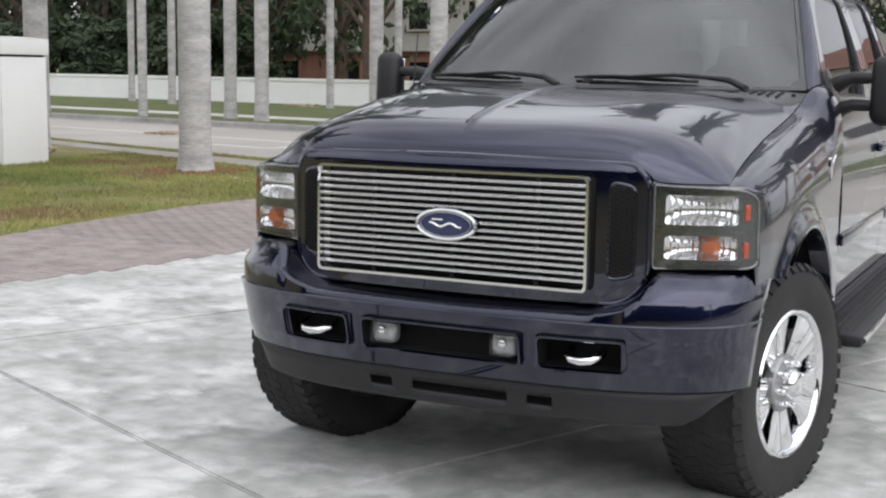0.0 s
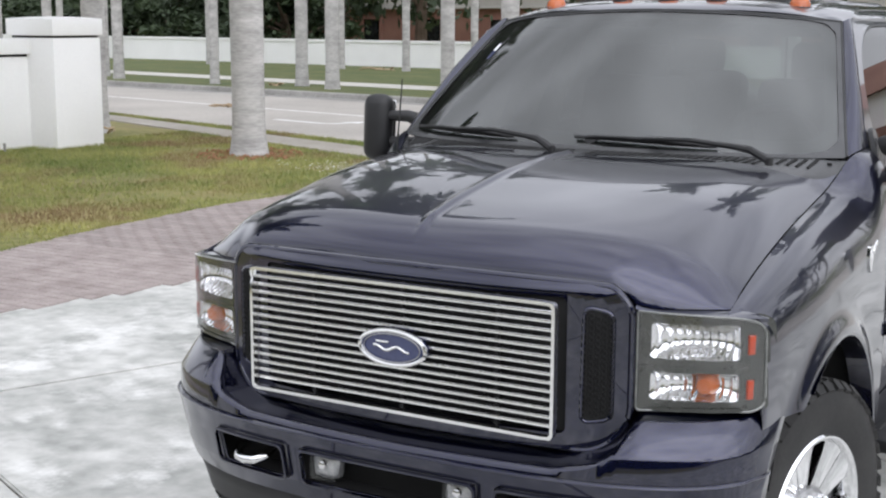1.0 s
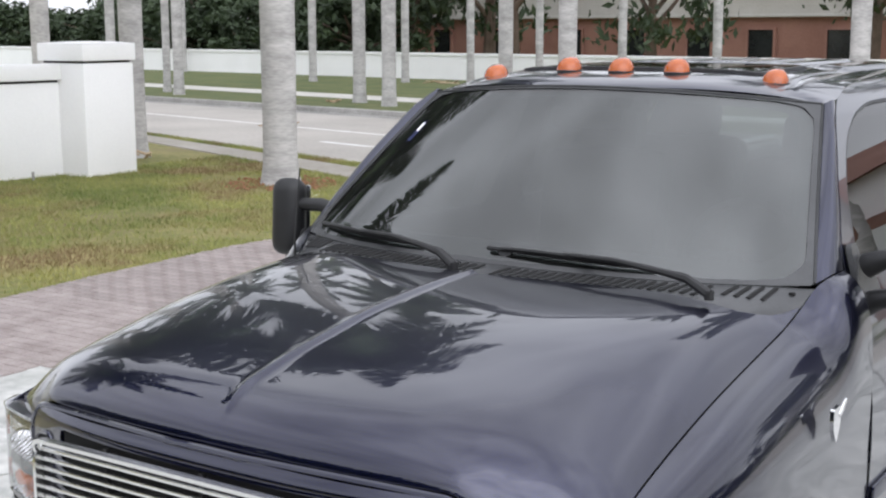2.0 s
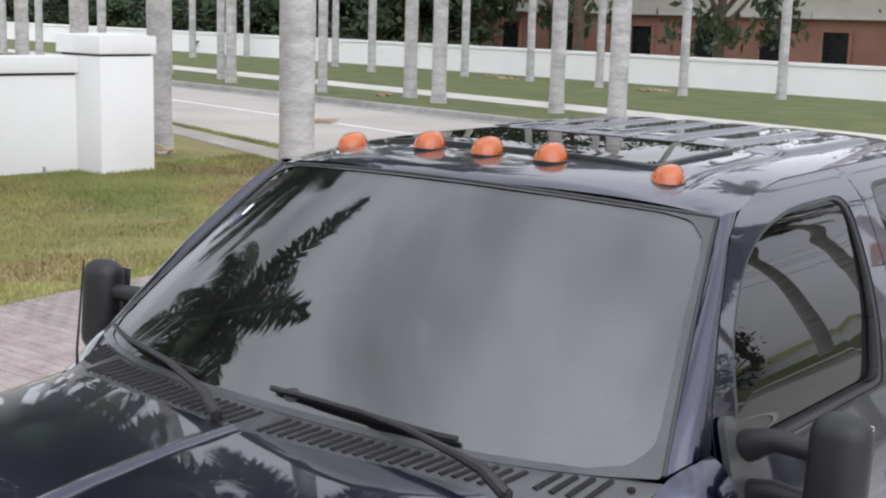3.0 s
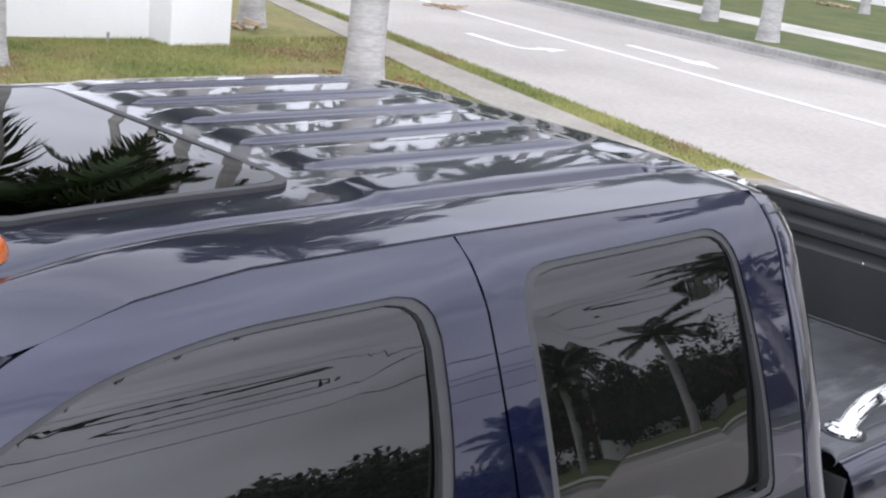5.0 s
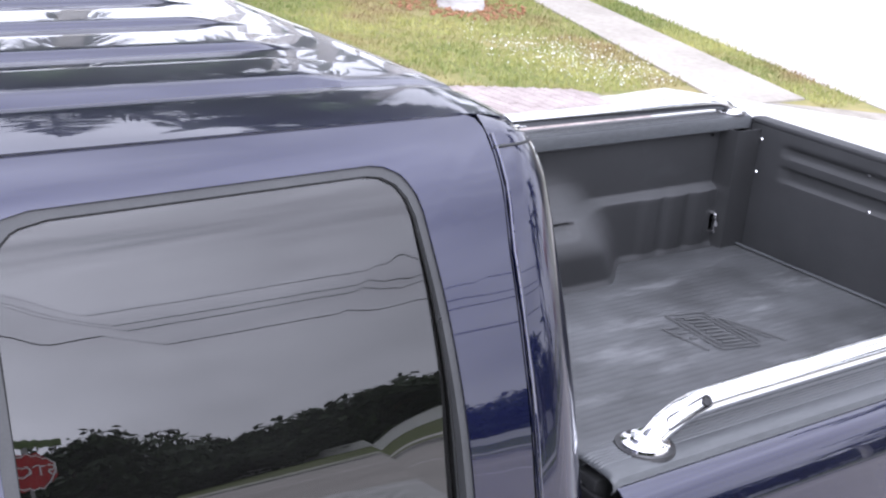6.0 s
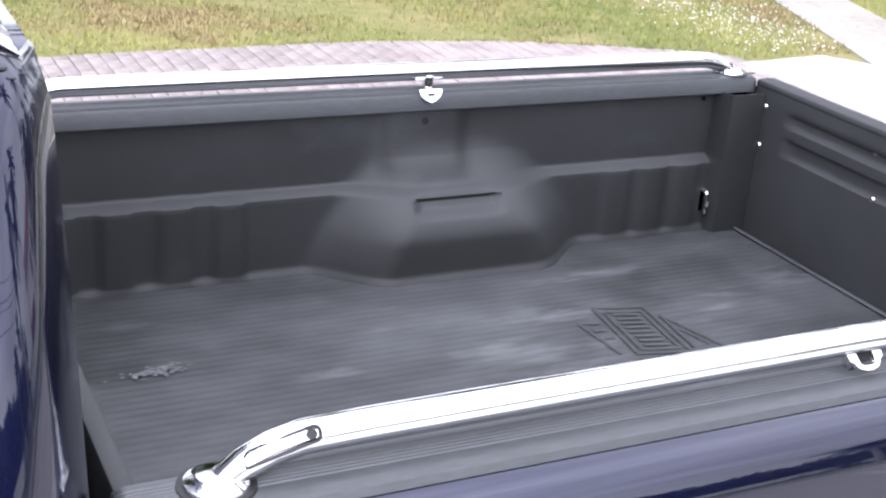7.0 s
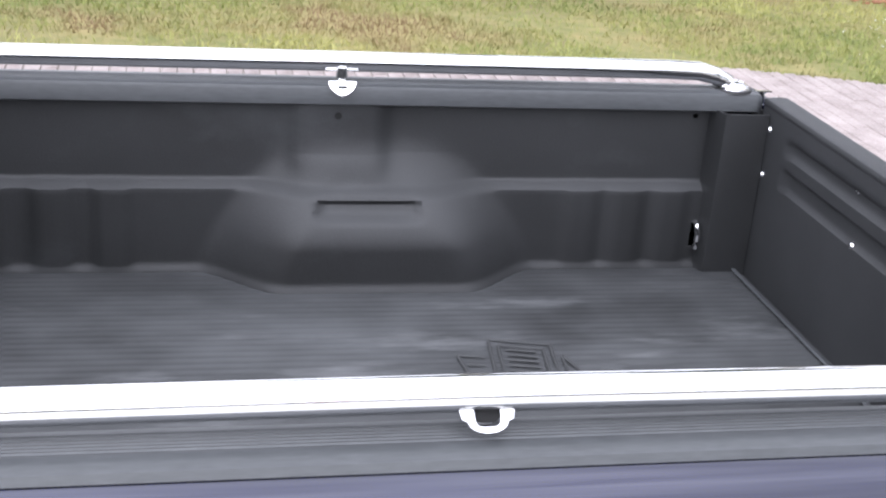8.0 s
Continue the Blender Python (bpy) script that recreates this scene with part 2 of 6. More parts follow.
def scuffed(m, light, scale, stretch, lo, hi, rough=0.75):
    """Pale worn streaks laid over a material by a stretched noise."""
    n, l = m.node_tree.nodes, m.node_tree.links
    p = n["Principled BSDF"]
    old = p.inputs["Base Color"].links[0].from_socket
    co, mp, nz, mr, mx = n.new("ShaderNodeTexCoord"), n.new("ShaderNodeMapping"), n.new("ShaderNodeTexNoise"), n.new("ShaderNodeMapRange"), n.new("ShaderNodeMix")
    mx.data_type = "RGBA"
    mp.inputs["Scale"].default_value = stretch
    nz.inputs["Scale"].default_value, nz.inputs["Detail"].default_value, nz.inputs["Roughness"].default_value = scale, 8, 0.65
    mr.inputs["From Min"].default_value, mr.inputs["From Max"].default_value = lo, hi
    l.new(co.outputs["Object"], mp.inputs["Vector"])
    l.new(mp.outputs[0], nz.inputs["Vector"])
    l.new(nz.outputs[0], mr.inputs["Value"])
    l.new(mr.outputs[0], mx.inputs["Factor"])
    l.new(old, mx.inputs["A"])
    mx.inputs["B"].default_value = (*light, 1)
    l.new(mx.outputs["Result"], p.inputs["Base Color"])


scuffed(MAT_RUBBER, (0.125, 0.128, 0.132), 2.6, (3.6, 0.9, 1), 0.55, 0.76)
scuffed(LINER, (0.035, 0.037, 0.039), 2.2, (1, 1, 1.6), 0.56, 0.80)
# liner colour goes paler on faces that turn up
paled_upward(LINER, (0.09, 0.092, 0.095), 0.28)
scuffed(CONCRETE, (0.69, 0.685, 0.66), 2.3, (1, 1, 1), 0.51, 0.64)
scuffed(CONCRETE, (0.27, 0.275, 0.255), 1.0, (1, 1, 1), 0.54, 0.72)
scuffed(BLADE, (0.22, 0.155, 0.075), 0.55, (1, 1, 0.2), 0.50, 0.62)
scuffed(LAWN, (0.20, 0.165, 0.075), 0.45, (1, 1, 1), 0.52, 0.66)

PANES = (WINDSHIELD, REARGLASS, LENS)


# ---- mesh helpers ----
def part(name, bm, material, parent=None, label="", smooth=True):
    """Links a bmesh as one mesh object under a thing or part."""
    bmesh.ops.recalc_face_normals(bm, faces=bm.faces)
    me = bpy.data.meshes.new(name)
    bm.to_mesh(me)
    bm.free()
    me.materials.append(material)
    if smooth:
        me.polygons.foreach_set("use_smooth", [True] * len(me.polygons))
        me.set_sharp_from_angle(angle=radians(38))
    ob = new(name, me)
    if parent:
        ob.parent = parent
    if label:
        tagged(ob, label)
    if material in PANES:
        ob.visible_shadow = False
    return ob


def thing(name, x, y, z=0.0, rz=0.0):
    e = new(name)
    e.empty_display_size = 0.2
    e.matrix_world = pose(x, y, z, 0, 0, rz)
    return e


def solid(ob, t, offset=-1.0, split=True):
    m = ob.modifiers.new("thickness", "SOLIDIFY")
    m.thickness, m.offset = t, offset
    if not split:
        return ob
    e = ob.modifiers.new("sharp_rims", "EDGE_SPLIT")
    e.split_angle, e.use_edge_sharp = radians(50), True
    return ob


def grid(rows, bm=None, close=False, skip=None):
    bm = bm or bmesh.new()
    vs = [[bm.verts.new(p) for p in r] for r in rows]
    for i in range(len(vs) - 1):
        n = len(vs[i])
        for j in range(n if close else n - 1):
            if skip and skip(i, j):
                continue
            bm.faces.new((vs[i][j], vs[i][(j + 1) % n], vs[i + 1][(j + 1) % n], vs[i + 1][j]))
    return bm


def box(c, s, bm=None, bevel=0.0, rot=None, seg=2):
    b2 = bmesh.new()
    bmesh.ops.create_cube(b2, size=1.0)
    for v in b2.verts:
        v.co = Vector((v.co.x * s[0], v.co.y * s[1], v.co.z * s[2]))
    if bevel:
        bmesh.ops.bevel(b2, geom=b2.edges[:], offset=bevel, segments=seg, affect="EDGES", profile=0.5)
    m = Matrix.Translation(c) @ (rot if rot else Matrix.Identity(4))
    b2.transform(m)
    return merge(bm, b2)


def merge(bm, b2):
    if bm is None:
        return b2
    tmp = bpy.data.meshes.new("tmp")
    b2.to_mesh(tmp)
    b2.free()
    bm.from_mesh(tmp)
    bpy.data.meshes.remove(tmp)
    return bm


def tube(pts, r, n=12, bm=None, caps=True, flat=1.0):
    pts = [Vector(p) for p in pts]
    rs = r if isinstance(r, (list, tuple)) else [r] * len(pts)
    rows = []
    up = Vector((0, 0, 1))
    for i, p in enumerate(pts):
        d = (pts[min(i + 1, len(pts) - 1)] - pts[max(i - 1, 0)]).normalized()
        if abs(d.dot(up)) > 0.95:
            a = d.cross(Vector((1, 0, 0))).normalized()
        else:
            a = d.cross(up).normalized()
        b = a.cross(d)
        rows.append([p + (a * math.cos(k * math.tau / n) + b * math.sin(k * math.tau / n) * flat) * rs[i] for k in range(n)])
    b2 = grid(rows, close=True)
    if caps:
        b2.verts.ensure_lookup_table()
        b2.faces.new([b2.verts[k] for k in range(n)])
        b2.faces.new([b2.verts[len(b2.verts) - n + k] for k in range(n)])
    return merge(bm, b2)


def lathe(profile, n=32, axis="x", bm=None, close=False):
    """profile: (along the axis, radius)."""
    rows = []
    for k in range(n + 1):
        a = k * math.tau / n
        row = []
        for h, r in profile:
            if axis == "x":
                row.append((h, r * math.cos(a), r * math.sin(a)))
            elif axis == "y":
                row.append((r * math.cos(a), h, r * math.sin(a)))
            else:
                row.append((r * math.cos(a), r * math.sin(a), h))
        rows.append(row)
    b2 = grid(rows)
    bmesh.ops.remove_doubles(b2, verts=b2.verts, dist=1e-5)
    return merge(bm, b2)


def lerp(v, xs, ys):
    return float(np.interp(v, xs, ys))


def curve(v, xs, ys):
    """A smooth line through points, with no overshoot between them."""
    k = min(max(int(np.searchsorted(xs, v)) - 1, 0), len(xs) - 2)
    if v <= xs[0] or v >= xs[-1]:
        return float(ys[0] if v <= xs[0] else ys[-1])

    def slope(i):
        if i == 0 or i == len(xs) - 1:
            j = min(i, len(xs) - 2)
            return (ys[j + 1] - ys[j]) / (xs[j + 1] - xs[j])
        a, b = (ys[i] - ys[i - 1]) / (xs[i] - xs[i - 1]), (ys[i + 1] - ys[i]) / (xs[i + 1] - xs[i])
        return 0.0 if a * b <= 0 else 2 * a * b / (a + b)

    h = xs[k + 1] - xs[k]
    t = (v - xs[k]) / h
    return float((2 * t ** 3 - 3 * t ** 2 + 1) * ys[k] + (t ** 3 - 2 * t ** 2 + t) * h * slope(k) + (3 * t ** 2 - 2 * t ** 3) * ys[k + 1] + (t ** 3 - t ** 2) * h * slope(k + 1))


def rounded(pts, r, n=6):
    """A closed outline with rounded corners; r: one radius or one for each corner."""
    out = []
    k = len(pts)
    for i in range(k):
        p, a, b = Vector(pts[i]), Vector(pts[i - 1]), Vector(pts[(i + 1) % k])
        rr = r[i] if isinstance(r, (list, tuple)) else r
        da, db = (a - p), (b - p)
        t = min(rr, da.length * 0.48, db.length * 0.48)
        s, e = p + da.normalized() * t, p + db.normalized() * t
        for j in range(n + 1):
            w = j / n
            out.append(s * (1 - w) ** 2 + p * 2 * w * (1 - w) + e * w ** 2)
    return out


def cast(outline, c, a):
    """Where the ray from c at the angle a leaves a closed 2D outline."""
    d = Vector((math.cos(a), math.sin(a)))
    best = None
    for i in range(len(outline)):
        p, q = outline[i - 1], outline[i]
        e = q - p
        den = d.x * e.y - d.y * e.x
        if abs(den) < 1e-12:
            continue
        w = p - c
        t = (w.x * e.y - w.y * e.x) / den
        u = (w.x * d.y - w.y * d.x) / den
        if t > 0 and -1e-6 <= u <= 1 + 1e-6 and (best is None or t > best):
            best = t
    return c + d * (best or 0.0)


def ring(outer, inner, place, n=96, steps=4, bm=None):
    """A sheet between two outlines in 2D, laid into space by place(u, v)."""
    c = sum(inner, Vector((0, 0))) / len(inner)
    angles = sorted({math.atan2(p.y - c.y, p.x - c.x) for p in inner[::3]} | {math.atan2(p.y - c.y, p.x - c.x) for p in outer[::3]} | {k * math.tau / n - math.pi for k in range(n)})
    rows = []
    for s in range(steps + 1):
        w = s / steps
        rows.append([place(*(cast(inner, c, a) * (1 - w) + cast(outer, c, a) * w)) for a in angles])
    return grid(rows, bm=bm, close=True)


def disc(outline, place, rings=5, bm=None):
    """A filled sheet inside an outline in 2D."""
    c = sum(outline, Vector((0, 0))) / len(outline)
    rows = [[place(*(c + (p - c) * (max(s / rings, 0.02)))) for p in outline] for s in range(rings + 1)]
    b2 = grid(rows, bm=bm, close=True)
    b2.verts.ensure_lookup_table()
    first_ring = len(b2.verts) - len(outline) * (rings + 1)
    b2.faces.new([b2.verts[first_ring + k] for k in range(len(outline))])
    return b2


# ---- setting ----
def sheet(name, outline, z, material, thick=0.0):
    bm = bmesh.new()
    vs = [bm.verts.new((x, y, z)) for x, y in outline]
    f = bm.faces.new(vs)
    if thick:
        g = bmesh.ops.extrude_face_region(bm, geom=[f])
        for v in g["geom"]:
            if isinstance(v, bmesh.types.BMVert):
                v.co.z -= thick
    ob = part(name, bm, material, smooth=False)
    return tagged(ob, kind="structure")


def strip(name, low, high, z, material, x0=-160.0, x1=70.0, thick=0.05):
    """A band along the street between two lines y = f(x)."""
    xs = np.linspace(x0, x1, 40)
    return sheet(name, [(x, low(x)) for x in xs] + [(x, high(x)) for x in xs[::-1]], z, material, thick)


ground = part("ground", grid([[(x, y, 0.0) for x in (-1500, -60, -14, -4, 10, 60, 1500)] for y in (-1500, -40, 0, 15, 40, 1500)]), LAWN, smooth=False)
tagged(ground, "patchy green and brown lawn reaching the horizon", "ground", kind="structure")


def road_near(x):
    return 12.72 + 0.325 * (-4.7 - x) if x < 0 else 11.19 - 0.28 * x


def road_far(x):
    return 22.75 + 0.185 * (-11.8 - x)


def walk_near(x):
    return 27.0 + 0.225 * (-12 - x)


tagged(strip("road", road_near, road_far, 0.008, ROADM), "pale concrete two-lane street", "road")
tagged(strip("pavement", lambda x: 11.40 + 0.385 * (-5.6 - x), lambda x: 12.48 + 0.355 * (-5.86 - x), 0.018, NEARWALK, -60, -5.2), "narrow grey concrete sidewalk beside the lawn", "pavement")
tagged(strip("pavement", walk_near, lambda x: walk_near(x) + 1.7, 0.03, WALK), "sunlit white sidewalk across the street", "pavement")

# kerb across the street: a real step
kx = np.linspace(-120, 60, 60)
kerb = part("kerb", grid([[(x, road_far(x) + dy, z) for dy, z in ((-0.45, 0.012), (-0.02, 0.02), (0.0, 0.13), (0.03, 0.15), (0.16, 0.15), (0.18, 0.03))] for x in kx]), KERB)
tagged(kerb, "low stained concrete kerb and gutter", "kerb", kind="structure")
verge = part("verge", grid([[(x, road_far(x) + 0.17, 0.10), (x, road_far(x) + 1.2, 0.09), (x, walk_near(x) - 0.2, 0.05), (x, walk_near(x) + 0.02, 0.0)] for x in kx]), VERGE)
tagged(verge, "mown grass verge between kerb and sidewalk", "grass", kind="structure")

verge_far = part("verge", grid([[(x, walk_near(x) + 1.68, 0.02), (x, walk_near(x) + 2.6, 0.05), (x, 40.0 + 0.14 * (-14 - x) + 0.05, 0.08)] for x in kx]), VERGE)
tagged(verge_far, "shaded grass strip below the boundary wall", "grass", kind="structure")

# painted lane line and arrows
lane = bmesh.new()
for x in np.arange(-80, 30, 0.5):
    grid([[(x, 17.64 + 0.243 * (-7.25 - x), 0.013), (x + 0.5, 17.64 + 0.243 * (-7.75 - x), 0.013)], [(x, 17.78 + 0.243 * (-7.25 - x), 0.013), (x + 0.5, 17.78 + 0.243 * (-7.75 - x), 0.013)]], lane)
tagged(part("lane_marking", lane, LINE, smooth=False), "long worn white lane line", "marking", kind="structure")


def arrow(x, y, rz, hook):
    bm = bmesh.new()
    a = [(-1.1, -0.09), (0.3, -0.09), (0.3, 0.09), (-1.1, 0.09)]
    bm.faces.new([bm.verts.new((px, py, 0)) for px, py in a])
    if hook:
        b = [(0.3, -0.09), (0.62, 0.1), (0.62, 0.45), (0.44, 0.45), (0.44, 0.2), (0.3, 0.09)]
        c = [(0.28, 0.45), (0.80, 0.45), (0.54, 0.95)]
    else:
        b = [(0.3, -0.09), (0.6, -0.09), (0.6, 0.09), (0.3, 0.09)]
        c = [(0.6, -0.3), (1.35, 0.0), (0.6, 0.3)]
    for poly in (b, c):
        bm.faces.new([bm.verts.new((px, py, 0)) for px, py in poly])
    ob = part("road_arrow", bm, LINE, smooth=False)
    ob.matrix_world = pose(x, y, 0.014, 0, 0, rz)
    return tagged(ob, "worn white painted turn arrow", "marking", kind="structure")


arrow(-12.6, 17.1, -14, True)
arrow(-11.2, 19.75, -14, False)
litter = bmesh.new()
for k in range(26):
    a, r = random.uniform(0, 6.28), random.uniform(0, 0.4)
    box((-16.9 + r * math.cos(a) * 1.3, 20.0 + r * math.sin(a), 0.02 + random.uniform(0, 0.03)), (0.22, 0.05, 0.02), litter, rot=pose(0, 0, 0, random.uniform(-15, 15), random.uniform(-15, 15), random.uniform(0, 180)))
tagged(part("leaf_litter", litter, BARK_DRY), "small heap of dry palm debris on the street", "debris", kind="stuff")

# driveway bed and slabs
drive = sheet("driveway", [(-3.72, -5.6), (-4.72, 2.0), (-4.4, 4.6), (-5.2, 9.0), (-5.9, 10.4), (-5.5, 11.5), (-4.5, 12.66), (0, 11.2), (14, 7.3), (14, -5.6)], 0.004, SAND, 0.1)
tagged(drive, "sand joints and bed under the driveway slabs", "driveway")
slab_turn = Matrix.Rotation(radians(-23.8), 4, "Z")
slab_back = slab_turn.inverted()
SLAB = 3.2
anchor = slab_back @ Vector((-2.84, 0.87, 0))
anchor2 = slab_back @ Vector((-3.0, 2.3, 0))
bounds = [((-4.78, 2.6), (-1, -0.13)), ((0, 11.2), (0.28, 1)), ((-4.6, 12.0), (-0.55, 0.8)), ((13.9, 0), (1, 0)), ((0, -5.5), (0, -1))]
for i in range(-6, 7):
    for j in range(-6, 6):
        bm = bmesh.new()
        g = 0.006
        x0, y0 = anchor2.x + i * SLAB + g, anchor.y + j * SLAB + g
        x1, y1 = x0 + SLAB - 2 * g, y0 + SLAB - 2 * g
        vs = [bm.verts.new((slab_turn @ Vector((x, y, 0.012)))) for x, y in ((x0, y0), (x1, y0), (x1, y1), (x0, y1))]
        bm.faces.new(vs)
        for (px, py), (nx, ny) in bounds:
            if not bm.faces:
                break
            bmesh.ops.bisect_plane(bm, geom=bm.verts[:] + bm.edges[:] + bm.faces[:], plane_co=(px, py, 0), plane_no=(nx, ny, 0), clear_outer=True)
        if not bm.faces:
            bm.free()
            continue
        f = bm.faces[:]
        r = bmesh.ops.extrude_face_region(bm, geom=f)
        for v in r["geom"]:
            if isinstance(v, bmesh.types.BMVert):
                v.co.z += 0.016
        top = [e for e in bm.edges if all(v.co.z > 0.02 for v in e.verts)]
        bmesh.ops.bevel(bm, geom=top, offset=0.008, segments=2, affect="EDGES")
        part("slab", bm, CONCRETE, drive, smooth=False)

# near white wall with its pillar
wall = thing("garden_wall", -13.25, 11.35, 0, 0)
wall_dir = Matrix.Rotation(radians(-8), 4, "Z")
bm = box((-0.18, -6.4, 0.69), (0.30, 12.0, 1.38), bevel=0.01, rot=None)
bm.transform(wall_dir)
part("wall_body", bm, STUCCO, wall)
bm = box((-0.18, -6.4, 1.515), (0.44, 12.0, 0.23), bevel=0.02)
bm.transform(wall_dir)
part("coping", bm, STUCCO, wall)
# dark strip drawn in for the shadow line under the coping
bm = box((-0.18, -6.4, 1.385), (0.31, 11.9, 0.045))
bm.transform(wall_dir)
part("coping_shadow", bm, DARK, wall)
part("pillar", box((0.0, 0.05, 0.80), (0.92, 0.95, 1.68), bevel=0.012), STUCCO, wall)
part("pillar_groove", box((0.0, 0.05, 1.655), (0.86, 0.89, 0.05)), DARK, wall)
cap = box((0.0, 0.05, 1.80), (0.98, 1.02, 0.25), bevel=0.015)
grid([[(0.49 * u, 0.05 + 0.51 * v, 1.925 + 0.03 * (1 - max(abs(u), abs(v)) ** 2)) for u in np.linspace(-0.99, 0.99, 9)] for v in np.linspace(-0.99, 0.99, 9)], cap)
part("pillar_cap", cap, STUCCO, wall)
part("tap", tube([(0.20, -1.2, 0.02), (0.20, -1.2, 0.14)], 0.02, 8), KERB, wall, "small grey pipe stub")
tagged(wall, "white painted stucco garden wall with a capped end pillar", "wall")

# long white wall across the street
fy = lambda x: 40.0 + 0.14 * (-14 - x)
fw = thing("boundary_wall", -27.6, 41.5)
bm = bmesh.new()
part("wall_body", grid([[(x + 27.6, fy(x) - 41.5 + d, z) for d, z in ((0, -0.2), (0, 1.02), (-0.05, 1.03), (-0.05, 1.13), (0.25, 1.13), (0.25, 1.03), (0.2, 1.02), (0.2, -0.2))] for x in np.linspace(-150, 60, 30)]), STUCCO, fw)
tagged(fw, "long low white painted boundary wall with a coping", "wall")


# ---- palms ----
def frond(length, droop, bm, base, yaw, pitch, rng, leaflets=32):
    pts = []
    d = Vector((math.cos(yaw) * math.cos(pitch), math.sin(yaw) * math.cos(pitch), math.sin(pitch)))
    p = Vector(base)
    side = Vector((-math.sin(yaw), math.cos(yaw), 0))
    n = leaflets
    for k in range(n + 1):
        pts.append((p.copy(), d.copy()))
        p = p + d * (length / n)
        d = (d + Vector((0, 0, -droop / n))).normalized()
    rows = []
    for k, (q, dd) in enumerate(pts):
        w = 0.045 * (1 - k / n) + 0.006
        up = side.cross(dd)
        rows.append([q - side * w, q + up * w * 0.6, q + side * w])
    grid(rows, bm)
    for k in range(2, n + 1):
        q, dd = pts[k]
        f = k / n
        l = length * 0.30 * (math.sin(math.pi * min(1, 0.18 + f * 0.8)) ** 0.7) * rng.uniform(0.85, 1.1)
        for s in (-1, 1):
            for e in (0, 0.5):
                qq = q + dd * (length / n) * e
                a = (side * s * rng.uniform(0.75, 1.0) + dd * rng.uniform(0.45, 0.8) + Vector((0, 0, rng.uniform(-0.75, -0.05)))).normalized()
                tip = qq + a * l + Vector((0, 0, -0.12 * l))
                mid = qq + a * l * 0.5
                wv = dd * 0.045
                v = [bm.verts.new(c) for c in (qq - wv * 0.5, qq + wv * 0.5, mid + wv, mid - wv)]
                bm.faces.new(v)
                t = bm.verts.new(tip)
                bm.faces.new((v[3], v[2], t))


def palm(name, height, r, seed, fronds=15, length=2.9, lean=0.0, bulge=0.12):
    rng = random.Random(seed)
    e = thing(name, 0, 0)
    rows = []
    n = 20
    steps = int(height / 0.07)
    for k in range(steps + 1):
        z = height * k / steps
        f = z / height
        rr = r * (1.0 - 0.25 * f + bulge * math.exp(-((f - 0.35) / 0.25) ** 2)) + 0.35 * r * math.exp(-z / 0.18)
        rr *= 1 + (0.012 if k % 3 == 0 else 0) + rng.uniform(-0.004, 0.004)
        ox = lean * f * f * height
        rows.append([(ox + rr * math.cos(a * math.tau / n) * (1 + 0.02 * math.sin(3 * a + seed)), rr * math.sin(a * math.tau / n), z - 0.03) for a in range(n)])
    part("trunk", grid(rows, close=True), BARK, e)
    ox = lean * height
    rows = [[(ox + q * math.cos(a * math.tau / 16), q * math.sin(a * math.tau / 16), height + z - 0.05) for a in range(16)] for z, q in ((0, r * 0.76), (0.15, r * 0.86), (0.5, r * 0.75), (1.0, r * 0.5), (1.35, r * 0.3), (1.5, 0.02))]
    part("crownshaft", grid(rows, close=True), SHAFT, e, "smooth green crownshaft")
    bm = bmesh.new()
    for k in range(fronds):
        yaw = k * 2.399 + rng.uniform(-0.2, 0.2)
        pitch = radians(lerp(k, (0, fronds), (-15, 78)) + rng.uniform(-6, 6))
        frond(length * rng.uniform(0.85, 1.1), rng.uniform(1.0, 1.7), bm, (ox, 0, height + 1.2), yaw, pitch, rng)
    part("crown", bm, FROND, e, "feathery arching green fronds", smooth=False)
    return tagged(e, "tall royal palm with a smooth grey ringed trunk", "palm tree", "royal palms along the street")


near_palm = palm("palm_tree", 8.6, 0.225, 3, fronds=17, length=3.2)
near_palm.matrix_world = pose(-9.92, 11.85, 0, 0, 0, 40)
tagged(near_palm, "thick grey royal palm trunk standing in the lawn")
left_palm = palm("palm_tree", 6.0, 0.20, 8, fronds=30, length=3.5)
left_palm.matrix_world = pose(-11.75, 7.9, 0, 0, 0, 10)
tagged(left_palm, "grey royal palm in front of the white garden wall")
side_palm = palm("palm_tree", 5.2, 0.22, 15, fronds=18, length=3.3)
side_palm.matrix_world = pose(-8.4, 1.0, 0, 0, 0, 75)
tagged(side_palm, "bushy royal palm at the lawn edge beside the drive")
far_palm = palm("palm_tree", 8.2, 0.21, 21, fronds=13, length=2.8)
far_palm.matrix_world = pose(-12.08, 24.2, 0.05, 0, 0, 15) @ Matrix.Diagonal((.96, .96, 1, 1))
PALMS = [(-14.94, 26.28, 1.0), (-18.55, 26.29, 1.05), (-20.33, 27.33, 1.0), (-23.02, 26.73, .75), (-27.69, 27.67, .9), (-29.49, 28.94, .7), (-32.56, 29.36, .9), (-43.46, 40.35, .85), (-43.17, 43.5, .75), (-34.58, 40.19, .78), (-30.78, 38.05, .85), (-27.02, 39.0, .82), (-23.69, 38.4, .78), (-20.3, 37.47, .74), (-16.47, 36.03, .77), (-13.85, 37.42, .82), (-14.5, 13.45, 1.1), (-20.0, 16.1, 1.05), (-27.3, 18.8, 1.05), (-27.6, 20.1, 1.0), (-40.0, 32.5, .95), (-5.0, 22.2, 1.0), (1.0, 20.5, 1.0), (-7.6, 36.0, .95), (-46.8, 34.5, .9), (-49.3, 34.4, .9)]
